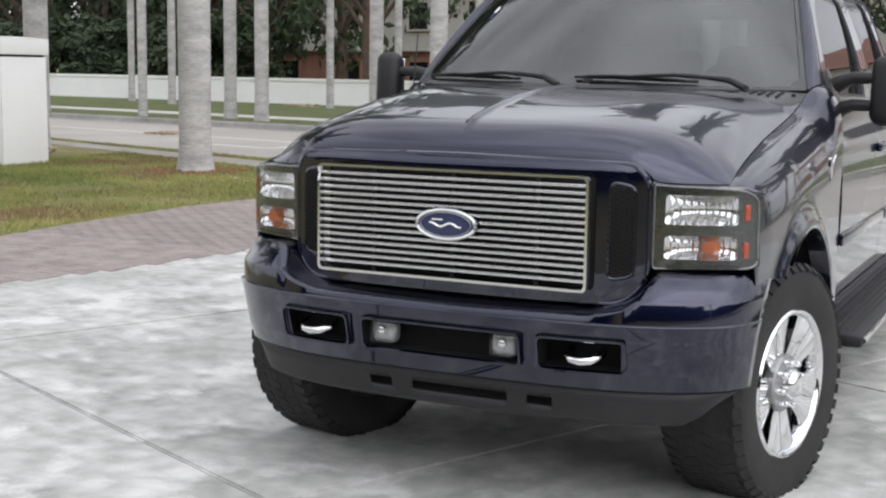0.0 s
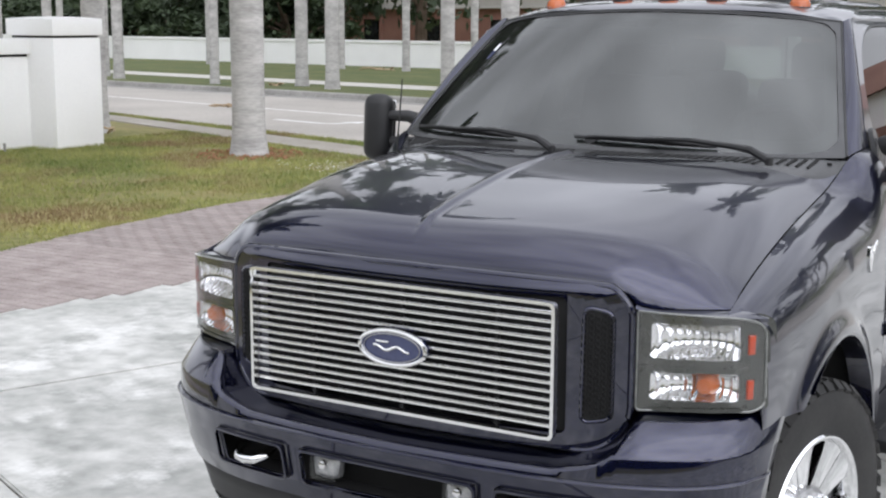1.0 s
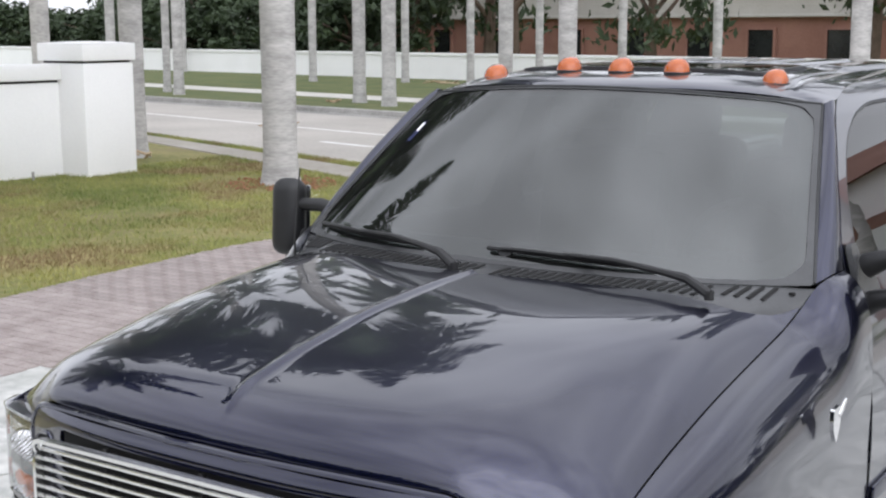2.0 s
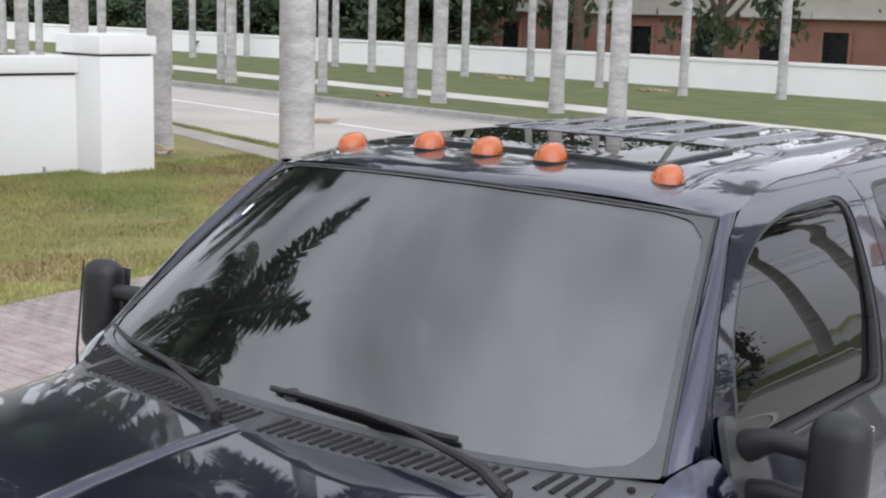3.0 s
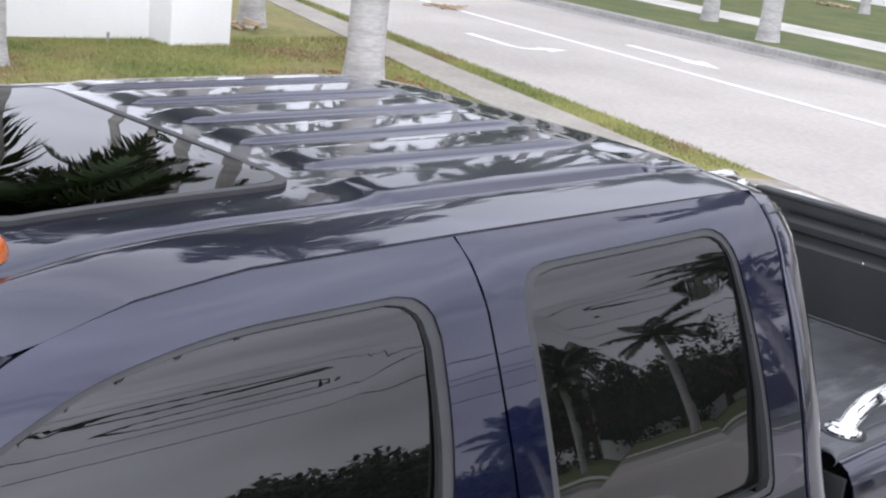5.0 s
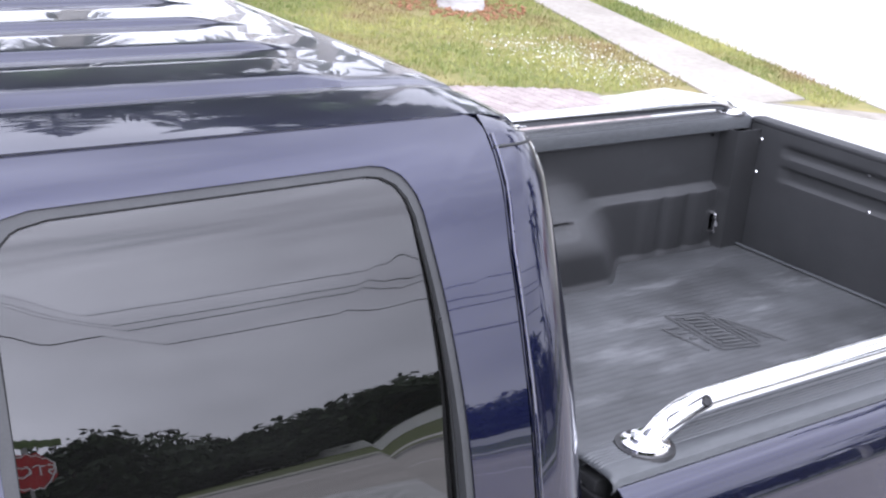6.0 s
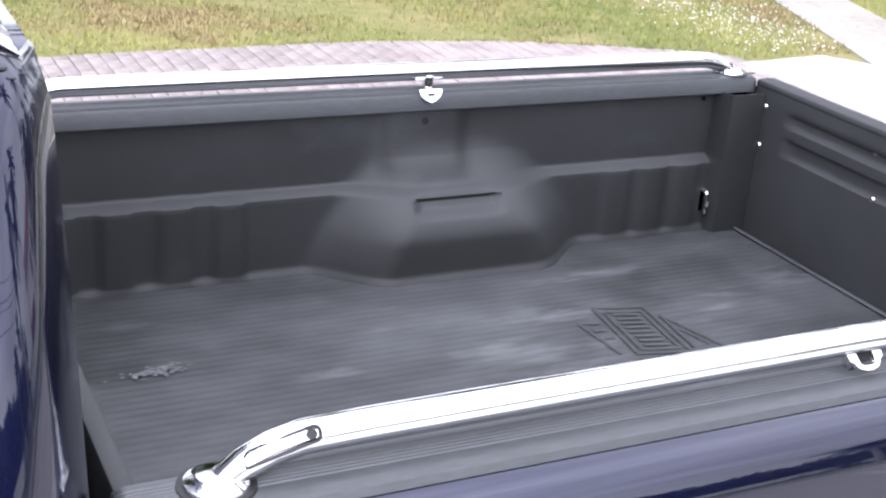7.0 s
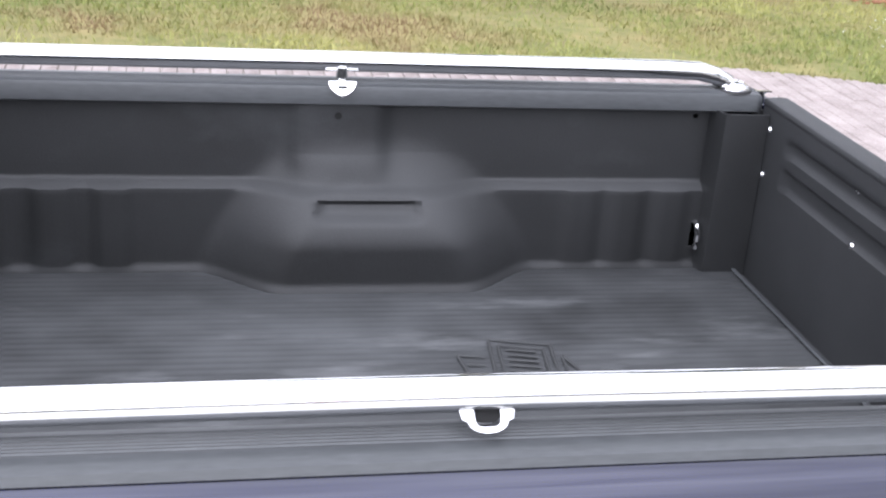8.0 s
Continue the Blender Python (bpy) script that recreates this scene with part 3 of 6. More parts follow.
for k, (x, y, s) in enumerate(PALMS):
    copy_thing(far_palm, pose(x, y, 0.0, 0, 0, 47 * k) @ Matrix.Diagonal((s * .86, s * .86, 1.15 + 0.3 * ((k * 7) % 5) / 5, 1)))


def rubble(name, x, y, s, seed):
    rng = random.Random(seed)
    bm = bmesh.new()
    for k in range(14):
        a, q = rng.uniform(0, 6.28), rng.uniform(0.0, s)
        box((q * math.cos(a), q * math.sin(a) * 0.6, 0.04 + 0.10 * rng.random()), (rng.uniform(.15, .45) * s * 1.3, 0.07, 0.03), bm, bevel=0.008, rot=pose(0, 0, 0, rng.uniform(-30, 30), rng.uniform(-25, 25), rng.uniform(0, 180)), seg=1)
    ob = part(name, bm, BARK_DRY)
    ob.matrix_world = pose(x, y, 0)
    return tagged(ob, "fallen dry brown palm sheaths lying by a trunk", "debris", kind="stuff")


rubble("palm_debris", -14.2, 13.0, 0.5, 1)
rubble("palm_debris", -25.4, 39.0, 1.0, 2)
rubble("palm_debris", -18.2, 37.2, 0.8, 3)
rubble("palm_debris", -21.0, 27.0, 0.3, 4)
bm = bmesh.new()
rng = random.Random(5)
for k in range(160):
    a, q = rng.uniform(0, 6.28), 0.28 + 0.55 * rng.random()
    box((q * math.cos(a), q * math.sin(a), 0.015), (rng.uniform(.03, .09), 0.03, 0.02), bm, rot=pose(0, 0, 0, rng.uniform(-30, 30), rng.uniform(-30, 30), rng.uniform(0, 180)))
mulch = part("mulch", bm, MULCH)
mulch.matrix_world = pose(-9.92, 11.85, 0)
tagged(mulch, "ring of red wood mulch round a palm", "mulch", kind="stuff")


# ---- distance: trees and building ----
def tree(seed, height, spread, low=1.6, leaves=1500):
    rng = random.Random(seed)
    e = thing("tree", 0, 0)
    bm = tube([(0, 0, -0.1), (0.1, 0.05, height * 0.3), (-0.05, 0.1, height * 0.6)], [0.24, 0.17, 0.1], 9)
    for k in range(7):
        a = k * 2.4 + rng.random()
        z0 = height * rng.uniform(0.22, 0.5)
        tube([(0.05, 0.05, z0), (math.cos(a) * spread * 0.4, math.sin(a) * spread * 0.4, z0 + height * 0.15), (math.cos(a) * spread * 0.8, math.sin(a) * spread * 0.8, z0 + height * 0.3)], [0.1, 0.06, 0.02], 6, bm)
    part("trunk", bm, WOOD, e)
    vs, fs = [], []
    clumps = []
    for k in range(34):
        a, q = rng.uniform(0, 6.28), spread * math.sqrt(rng.random())
        z = lerp(rng.random(), (0, 1), (low, height)) 
        q *= (1 - 0.55 * max(0, (z - low) / (height - low)) ** 2)
        clumps.append((q * math.cos(a), q * math.sin(a), z, rng.uniform(0.4, 0.95)))
    for k in range(leaves):
        cx, cy, cz, cr = clumps[k % len(clumps)]
        p = Vector((cx + rng.gauss(0, cr * .5), cy + rng.gauss(0, cr * .5), cz + rng.gauss(0, cr * .4)))
        s = rng.uniform(0.10, 0.24)
        m = Euler((rng.uniform(0, 6), rng.uniform(0, 6), rng.uniform(0, 6))).to_matrix()
        i = len(vs)
        vs += [p + m @ Vector(c) * s for c in ((-1, 0, 0), (0, -0.45, 0.1), (1.1, 0, 0), (0, 0.45, 0.1))]
        fs.append((i, i + 1, i + 2, i + 3))
    me = bpy.data.meshes.new("crown")
    me.from_pydata(vs, [], fs)
    me.materials.append(LEAF)
    c = new("crown", me)
    c.parent = e
    return tagged(e, "dense dark green broadleaf tree, behind the wall or added unseen", "tree", "background trees")


kinds = [tree(11, 7.5, 2.6, 2.4), tree(12, 6.6, 2.3, 1.4), tree(13, 9.0, 3.0, 3.2)]
spots = []
rng = random.Random(77)
for x in np.arange(-95, 4, 3.4):
    spots.append((x + rng.uniform(-1, 1), fy(x) + rng.uniform(4.5, 11)))
for x in np.arange(-96, 12, 3.0):
    spots.append((x, fy(x) + (rng.uniform(10, 16) if x < -40 else rng.uniform(36, 42))))
for x in np.arange(-100, 14, 4.0):
    spots.append((x, fy(x) + (rng.uniform(18, 24) if x < -50 else rng.uniform(44, 50))))
for k, (x, y) in enumerate(spots):
    s = rng.uniform(0.85, 1.25)
    if -27 < x < -8 and y < fy(x) + 12:
        if k % 2:
            continue
        s *= 1.15
    elif x > -62 and y > fy(x) + 9:
        s *= 1.5 if y < fy(x) + 30 or x < -22 else 2.1
    if (y + 1.86) / (1.9 - x) < 0.93:
        s *= 0.3
    if -1.08 < x / y < -.60:
        s = min(s, (1.6 + .145 * math.hypot(x, y)) / (7.5, 6.6, 9.0)[k % 3] * .95)
    if k < 3:
        kinds[k].matrix_world = pose(x, y, 0)
        continue
    copy_thing(kinds[k % 3], pose(x, y, 0, 0, 0, 60 * k) @ Matrix.Diagonal((s, s, s, 1)))


def building():
    e = thing("building", -27.0, 62.0, 0, -11.5)
    x0, x1, d = -26.0, 34.0, 12.0
    part("wall", box(((x0 + x1) / 2, d / 2, 1.15), (x1 - x0, d, 2.9)), TERRA, e, "terracotta ground storey wall", smooth=False)
    part("upper_wall", box(((x0 + x1) / 2, d / 2, 4.3), (x1 - x0 + 0.2, d + 0.2, 3.3)), CREAM, e, "cream upper storey wall", smooth=False)
    part("band", box(((x0 + x1) / 2, d / 2, 2.67), (x1 - x0 + 0.5, d + 0.5, 0.14), bevel=0.02), CREAM, e)
    part("roof", box(((x0 + x1) / 2, d / 2, 6.05), (x1 - x0 + 1.2, d + 1.2, 0.25), bevel=0.03), TERRA, e)
    for x in (-23.5, -19.5, -16.0, -11.0, -5.8, -1.5, 2.6, 6.2, 10.5, 15.0, 19.5, 24.0, 28.5):
        for z, h in ((1.0, 2.0), (4.6, 1.5)):
            fy0 = -0.10 if z < 2.6 else -0.20
            bm = bmesh.new()
            for cx, cz, sx, sz in ((x - .785, z, .13, h + .2), (x + .785, z, .13, h + .2), (x, z + h / 2 + .05, 1.44, .1), (x, z - h / 2 - .05, 1.44, .1)):
                box((cx, fy0, cz), (sx, .14, sz), bm=bm)
            w = part("window", bm, TERRA if z < 2.6 else CREAM, e, smooth=False)
            part("pane", box((x, -0.03 if z < 2.6 else -0.13, z), (1.46, 0.06, h + 0.02)), PANE, w, "dark window pane", smooth=False)
    return tagged(e, "low terracotta and cream building with dark windows", "building")


building()

# side street on the far side of the drive, with its lawn, treeline, palms and wires
side_road = sheet("road", [(15.2, 6.7), (15.2, -90.0), (29.0, -90.0), (29.0, 2.9)], 0.010, ASPHALT, 0.05)
tagged(side_road, "worn grey asphalt side street joining the main street", "road")
hedge = [tree(31, 4.4, 2.4, 0.3, 5200), tree(32, 4.0, 2.6, 0.2, 5200)]
for k, y in enumerate(np.arange(-60, 84, 3.4)):
    s = rng.uniform(1.05, 1.25)
    m = pose(56 + rng.uniform(-1.5, 1.5), y, 0, 0, 0, 70 * k) @ Matrix.Diagonal((s * 1.35, s * 1.35, s, 1))
    if k < 2:
        hedge[k].matrix_world = m
        continue
    copy_thing(hedge[k % 2], m)
# low dense growth behind the boundary wall's far end
for k, x in enumerate(np.arange(-120, -33, 3.0)):
    copy_thing(hedge[k % 2], pose(x, fy(x) + 5 + rng.uniform(-1, 1), 0, 0, 0, 55 * k) @ Matrix.Diagonal((.9, .9, rng.uniform(.55, .75), 1)))
# unseen dense hedge, added so that the truck's front reflects something dark
for k, x in enumerate(np.arange(-34, 24, 2.7)):
    copy_thing(hedge[k % 2], pose(x + rng.uniform(-.5, .5), -17 + rng.uniform(-1, 1), -0.1, 0, 0, 75 * k) @ Matrix.Diagonal((1.0, 1.0, rng.uniform(.8, 1.0), 1)))
for x, y, s, h in ((15.5, -7.0, 0.75, 0.62), (29.0, 31.0, 0.9, 0.62), (30.5, 33.8, 0.9, 0.66), (17.0, 24.0, 0.55, 0.52), (21.5, 23.5, 0.55, 0.46), (7.2, 21.8, 0.8, 0.86), (11.8, 21.4, 0.75, 0.78), (9.6, 25.5, 1.0, 0.80), (14.6, 24.6, 0.9, 0.70), (12.6, 29.0, 1.0, 0.78)):
    copy_thing(far_palm, pose(x, y, 0, 0, 0, 30 * x) @ Matrix.Diagonal((s, s, h, 1)))


def house():
    e = thing("house", 8.5, 44.0, 0, -12)
    part("wall", box((0, 3.5, 2.6), (13, 7, 5.2)), STUCCO, e, "white stucco wall", smooth=False)
    part("base_wall", box((3.2, -1.2, 1.2), (6.4, 2.4, 2.4)), TERRA, e, "terracotta garage front", smooth=False)
    part("roof", grid([[(x, -0.6, 5.2), (x, 3.5, 6.9), (x, 7.6, 5.2), (x, -0.6, 5.15)] for x in (-7.0, 7.0)]), TERRA, e, "red tile roof", smooth=False)
    for x in (-4.5, -1.5):
        w = part("window", box((x, -0.03, 3.4), (1.5, 0.1, 1.4), bevel=0.02), CREAM, e, smooth=False)
        part("pane", box((x, -0.09, 3.4), (1.3, 0.04, 1.2)), PANE, w, "dark window pane", smooth=False)
    return tagged(e, "white stucco house with a terracotta garage", "house")


house()
for k, a in enumerate((43, 46, 49, 52, 55, 58, 61)):
    d, s = 36 + (k * 5) % 6, rng.uniform(0.74, 0.92)
    copy_thing(kinds[(k + 1) % 3], pose(1 + d * math.cos(radians(a)), 3 + d * math.sin(radians(a)), -0.8, 0, 0, 50 * k) @ Matrix.Diagonal((s, s, s, 1)))
for k, (x, z) in enumerate(((18.0, 8.2), (18.0, 7.5), (18.4, 7.3), (18.2, 6.4))):
    pts = [(x, y, z - 0.5 * (1 - ((y % 36) / 18 - 1) ** 2)) for y in np.arange(-72, 109, 3.0)]
    w = part("overhead_wire", tube(pts, 0.018, 5), PLASTIC)
    tagged(w, "sagging black overhead utility wire", "wire", "overhead wires")
for y in (-36, 0, 36):
    p = thing("utility_pole", 18.2, y)
    part("pole", tube([(0, 0, -0.2), (0, 0, 8.8)], [0.15, 0.10], 10), WOOD, p)
    part("crossarm", box((0, 0, 8.1), (1.6, 0.1, 0.12), bevel=0.01), WOOD, p)
    tagged(p, "weathered wooden utility pole with a crossarm", "pole")

sign = thing("stop_sign", 14.7, 6.4)
part("post", tube([(0, 0, -0.1), (0, 0, 3.2)], 0.03, 8), STEEL, sign, "steel post")
part("street_plate", box((-0.03, 0, 3.12), (0.02, 0.95, 0.15), bevel=0.004), SHAFT, sign, "blank green street plate")
octa = [Vector((0.38 * math.cos(a), 0.38 * math.sin(a))) for a in np.linspace(math.pi / 8, math.pi / 8 + math.tau, 8, endpoint=False)]
plate = solid(part("plate", disc(octa, lambda p, q: (-0.035, p, 2.58 + q), 2), STOPRED, sign, "red octagonal plate", smooth=False), 0.006)
part("plate_border", ring(octa, [p * 0.93 for p in octa], lambda p, q: (-0.046, p, 2.58 + q), n=8, steps=1), LINE, plate, smooth=False)
txt = bpy.data.curves.new("lettering", "FONT")
txt.body, txt.size, txt.align_x, txt.align_y, txt.extrude = "STOP", 0.30, "CENTER", "CENTER", 0.002
txt.materials.append(LINE)
word = new("lettering", txt)
word.parent = plate
word.matrix_basis = pose(-0.048, 0, 2.58, 90, 0, -90)
tagged(sign, "red octagonal stop sign on a steel post", "stop sign")


# ---- the pickup truck ----
truck = thing("pickup_truck", 0, 0, 0)
tagged(truck, "dark navy blue crew cab pickup truck parked on the driveway", "pickup truck")
SZ = [.30, .45, .75, 1.05, 1.25, 1.42, 1.57, 1.70, 1.82, 1.90, 1.968, 2.02]
SX = [.93, .955, .985, .995, .975, .915, .873, .826, .776, .733, .655, .50]


def side_x(z):
    """Smooth section of the cab side: half width at a height."""
    z = min(max(z, .46), 1.967)
    k = max(i for i in range(1, len(SZ) - 2) if SZ[i] <= z)
    h = SZ[k + 1] - SZ[k]
    t = (z - SZ[k]) / h
    m0 = (SX[k + 1] - SX[k - 1]) / (SZ[k + 1] - SZ[k - 1]) * h
    m1 = (SX[k + 2] - SX[k]) / (SZ[k + 2] - SZ[k]) * h
    return (2 * t ** 3 - 3 * t ** 2 + 1) * SX[k] + (t ** 3 - 2 * t ** 2 + t) * m0 + (3 * t ** 2 - 2 * t ** 3) * SX[k + 1] + (t ** 3 - t ** 2) * m1


def side(s):
    return lambda y, z: (s * side_x(z), y, z)


# roof
def roof_edge_x(y):
    return lerp(y, (2.05, 2.12, 2.28, 2.47, 2.87, 3.70, 3.78, 3.82), (.706, .712, .684, .664, .660, .659, .652, .625))


def roof_edge_z(y):
    return lerp(y, (2.05, 2.12, 2.28, 2.47, 2.9, 3.70, 3.78, 3.82), (1.915, 1.926, 1.955, 1.968, 1.970, 1.969, 1.955, 1.925))


def roof_mid_z(y):
    return lerp(y, (1.87, 1.90, 1.95, 2.05, 2.2, 2.5, 3.55, 3.70, 3.78, 3.82), (1.960, 1.974, 1.986, 1.998, 2.004, 2.006, 2.005, 1.998, 1.975, 1.94))


def smooth(a, b, x):
    t = min(1.0, max(0.0, (x - a) / (b - a)))
    return t * t * (3 - 2 * t)


RIBS = (-0.47, -0.285, -0.095, 0.095, 0.285, 0.47)


def roof_point(u, v):
    front, rear = 1.87 + 0.18 * u * u, 3.82
    y = front + (rear - front) * v
    x = u * roof_edge_x(max(y, 2.05)) if y > 2.05 else u * lerp(v, (0, 0.1), (.690, .690))
    ze, zm = roof_edge_z(max(y, 2.05)), roof_mid_z(y + 0.0)
    zf = roof_mid_z(1.87 + max(0, y - front)) if v < 0.2 else zm
    c = 1 - abs(u) ** 4.0
    z = ze + (min(zm, zf) - ze) * c
    z -= 0.006 * math.exp(-((abs(u) - 0.80) / 0.018) ** 2) * smooth(0.02, 0.10, v)
    win = smooth(2.80, 2.86, y) * (1 - smooth(3.50, 3.60, y))
    if win > 0:
        h = max(smooth(0.062, 0.045, abs(x - r)) for r in RIBS)
        z += 0.011 * h * win
    return (x, y, z)


ROOF_U = sorted(set(np.round(np.concatenate([np.linspace(-1, 1, 81), [r / 0.657 + d for r in RIBS for d in (-.095, -.083, -.07, .07, .083, .095)], [-.83, -.815, -.8, -.785, -.77, .77, .785, .8, .815, .83, .97, .985, -.97, -.985]]), 4)))
ROOF_U = [u for u in ROOF_U if -1 <= u <= 1]
ROOF_V = [0, .006, .015, .03, .05, .075, .1, .13, .16, .2, .24, .3, .36, .42, .455, .47, .48, .49, .5, .55, .6, .65, .7, .75, .8, .825, .84, .855, .87, .89, .92, .94, .96, .975, .985, 1.0]
roof = solid(part("roof", grid([[roof_point(u, v) for u in ROOF_U] for v in ROOF_V]), PAINT, truck, "ribbed navy painted roof"), 0.004)


def roof_z(x, y):
    u = x / 0.657
    return roof_edge_z(y) + (roof_mid_z(y) - roof_edge_z(y)) * (1 - abs(u) ** 4.0)


SUN = rounded([(-.435, 2.205), (.43, 2.205), (.41, 2.72), (-.415, 2.72)], 0.05)
sunroof = solid(part("sunroof", disc(SUN, lambda x, y: (x, y, roof_z(x, y) + 0.010)), SUNGLASS, truck, "dark glossy glass sunroof panel"), 0.005)
SUN_OUT = [Vector((p.x * 1.035, 2.4625 + (p.y - 2.4625) * 1.06)) for p in SUN]
solid(part("gasket", ring(SUN_OUT, SUN, lambda x, y: (x, y, roof_z(x, y) + 0.009), steps=1), TRIM, sunroof, "grey rubber gasket"), 0.009)
part("tray", box((0, 2.46, 1.975), (0.86, 0.52, 0.012)), DARK, sunroof)

# cab clearance lamps
for k, (x, y) in enumerate(((-.512, 2.14), (-.197, 2.10), (0, 2.095), (.197, 2.10), (.512, 2.14))):
    z = roof_z(x, y) - (0.006 if abs(x) > .4 else 0)
    rows = []
    for i in range(9):
        t = i / 8
        rows.append([(x + 0.040 * math.sin(a) * math.cos(t * 1.5707) ** 0.8 * (1 - 0.18 * math.cos(a)), y + (0.052 * math.cos(a) * math.cos(t * 1.5707) ** 0.8) + 0.012 * t, z + 0.002 + 0.045 * math.sin(t * 1.5707)) for a in np.linspace(0, math.tau, 20, endpoint=False)])
    lamp = part("clearance_lamp", grid(rows, close=True), AMBER, truck, "amber teardrop roof clearance lamp")
    base = [[(x + q * 0.043 * math.sin(a), y + q * 0.055 * math.cos(a), z + h) for a in np.linspace(0, math.tau, 20, endpoint=False)] for q, h in ((1, -0.012), (1, 0.002), (0.94, 0.004), (0.1, 0.004))]
    part("base", grid(base, close=True), PLASTIC, lamp)


# windshield
def screen_point(u, v, lift=0.0):
    b = Vector((0.862 * u, 1.325 + 0.074 * u * u + 0.112 * u ** 4, 1.470))
    t = Vector((0.695 * u, 1.868 + 0.172 * u * u, 1.957 - 0.043 * u * u))
    p = b * (1 - v) + t * v
    return p + Vector((0, -0.62, 0.78)) * (0.022 * 4 * v * (1 - v) * (1 - u * u * 0.6) + lift)


glass_u, glass_v = np.linspace(-1, 1, 33), np.linspace(0, 1, 17)
windshield = solid(part("windshield", grid([[screen_point(u, v) for u in glass_u] for v in glass_v]), WINDSHIELD, truck, "clear raked windshield reflecting the sky"), 0.005)
part("frit", ring(rounded([(-1, 0), (1, 0), (1, 1), (-1, 1)], .02), rounded([(-.925, .105), (.925, .105), (.915, .945), (-.915, .945)], .12), lambda u, v: screen_point(u, v, -0.009), steps=2), PLASTIC, windshield, "black painted glass border")
part("screen_frame", ring(rounded([(-1.0, -.01), (1.0, -.01), (1.0, 1.0), (-1.0, 1.0)], .02), rounded([(-.975, .012), (.975, .012), (.975, .985), (-.975, .985)], .13), lambda u, v: screen_point(u, v, .003), steps=2), COWL, windshield, "dark rubber screen surround with rounded corners")
seal_path = [screen_point(-1, v, .003) for v in np.linspace(0, 1, 10)] + [screen_point(u, 1, .003) for u in np.linspace(-1, 1, 20)[1:-1]] + [screen_point(1, v, .003) for v in np.linspace(1, 0, 10)]
part("seal", tube(seal_path, 0.0045, 8), SEAL, windshield, "black rubber screen seal")
part("sticker", grid([[screen_point(u, v, 0.002) for u in (-.86, -.83)] for v in (.62, .76)]), BADGE_BLUE, windshield, "small blue and white inspection sticker")
part("sticker", grid([[screen_point(u, v, 0.003) for u in (-.855, -.835)] for v in (.69, .75)]), STUCCO, windshield, "small white sticker")
part("mirror_mount", disc([Vector((0.0 + 0.028 * math.cos(a), 0.055 + 0.025 * math.sin(a))) for a in np.linspace(0, math.tau, 16, endpoint=False)], lambda u, v: screen_point(u, v, 0.001), 2), TRIM, windshield, "small grey oval label")

# interior seen through the glass
part("dashboard", grid([[(x, y + (.11 * x * x + .2 * x ** 4) * f, z) for x in np.linspace(-.80, .80, 17)] for y, z, f in ((1.37, 1.445, 1), (1.6, 1.455, .6), (1.85, 1.44, .1), (1.98, 1.38, 0), (2.0, 1.15, 0))]), PLASTIC, truck, "black dashboard")
for x in (-.42, .42):
    for y0 in (2.55, 3.35):
        seat = part("seat", box((x, y0, 1.05), (.56, .52, .22), bevel=.06), CLOTH, truck, "grey cloth cab seat")
        part("backrest", box((x, y0 + .27, 1.36), (.54, .17, .62), bevel=.06, rot=pose(0, 0, 0, -12)), CLOTH, seat)
        part("headrest", box((x, y0 + .35, 1.74), (.27, .11, .17), bevel=.04, rot=pose(0, 0, 0, -8)), CLOTH, seat)
wheel_bm = bmesh.new()
circle = [Vector((.42 + .19 * math.cos(a), 2.12 + .19 * math.sin(a) * .45, 1.42 + .19 * math.sin(a) * .85)) for a in np.linspace(0, math.tau, 33)]
tube(circle, .016, 8, wheel_bm)
tube([(.24, 2.12, 1.42), (.42, 2.10, 1.41), (.60, 2.12, 1.42)], .018, 8, wheel_bm)
tube([(.42, 2.10, 1.41), (.42, 1.96, 1.30)], .03, 8, wheel_bm)
part("steering_wheel", wheel_bm, PLASTIC, truck, "black steering wheel")
part("rear_view_mirror", box((0, 1.86, 1.86), (.25, .04, .07), bevel=.015), PLASTIC, truck)
part("cab_floor", box((0, 2.65, .80), (1.7, 2.3, .04)), CLOTH, truck)
part("headliner", grid([[(x, y, roof_z(x, max(y, 2.1)) - .03 - (0.03 if y < 2 else 0)) for x in np.linspace(-.6, .6, 7)] for y in (2.02, 2.1, 2.2)] ), CLOTH, truck)
part("headliner", grid([[(x, y, roof_z(x, y) - .035) for x in np.linspace(-.6, .6, 7)] for y in (2.74, 3.2, 3.78)]), CLOTH, truck)

# hood: its rear edge, the seam to the fenders, its front edge and its section
def hood_rear_y(x):
    return curve(abs(x), (0, .3, .5, .66, .74, .80, .846), (1.165, 1.188, 1.215, 1.232, 1.262, 1.335, 1.44))


SIDE_FOOT = side_x(1.49)


def seam_x(y):
    return curve(y, (.30, .6, 1.2, 1.35, 1.45, 1.505, 1.566, 1.645), (.8695, .8565, .842, .844, .854, .868, .862 + .45 * (SIDE_FOOT - .862) + .011, SIDE_FOOT))


def seam_z(y):
    return curve(y, (.262, .30, .5, .8, 1.2, 1.35, 1.45, 1.505, 1.566, 1.645), (1.174, 1.186, 1.234, 1.292, 1.352, 1.380, 1.422, 1.463, 1.485, 1.489))


def hood_front(x):
    a = abs(x)
    if a < .63:
        return .118 + .06 * (a / .63) ** 2.2, 1.252 - .006 * (a / .63) ** 2 - .024 * smooth(.585, .63, a)
    return curve(a, (.63, .70, .78, .866), (.178, .200, .245, .304)), curve(a, (.63, .655, .68, .76, .866), (1.222, 1.194, 1.187, 1.183, 1.181))


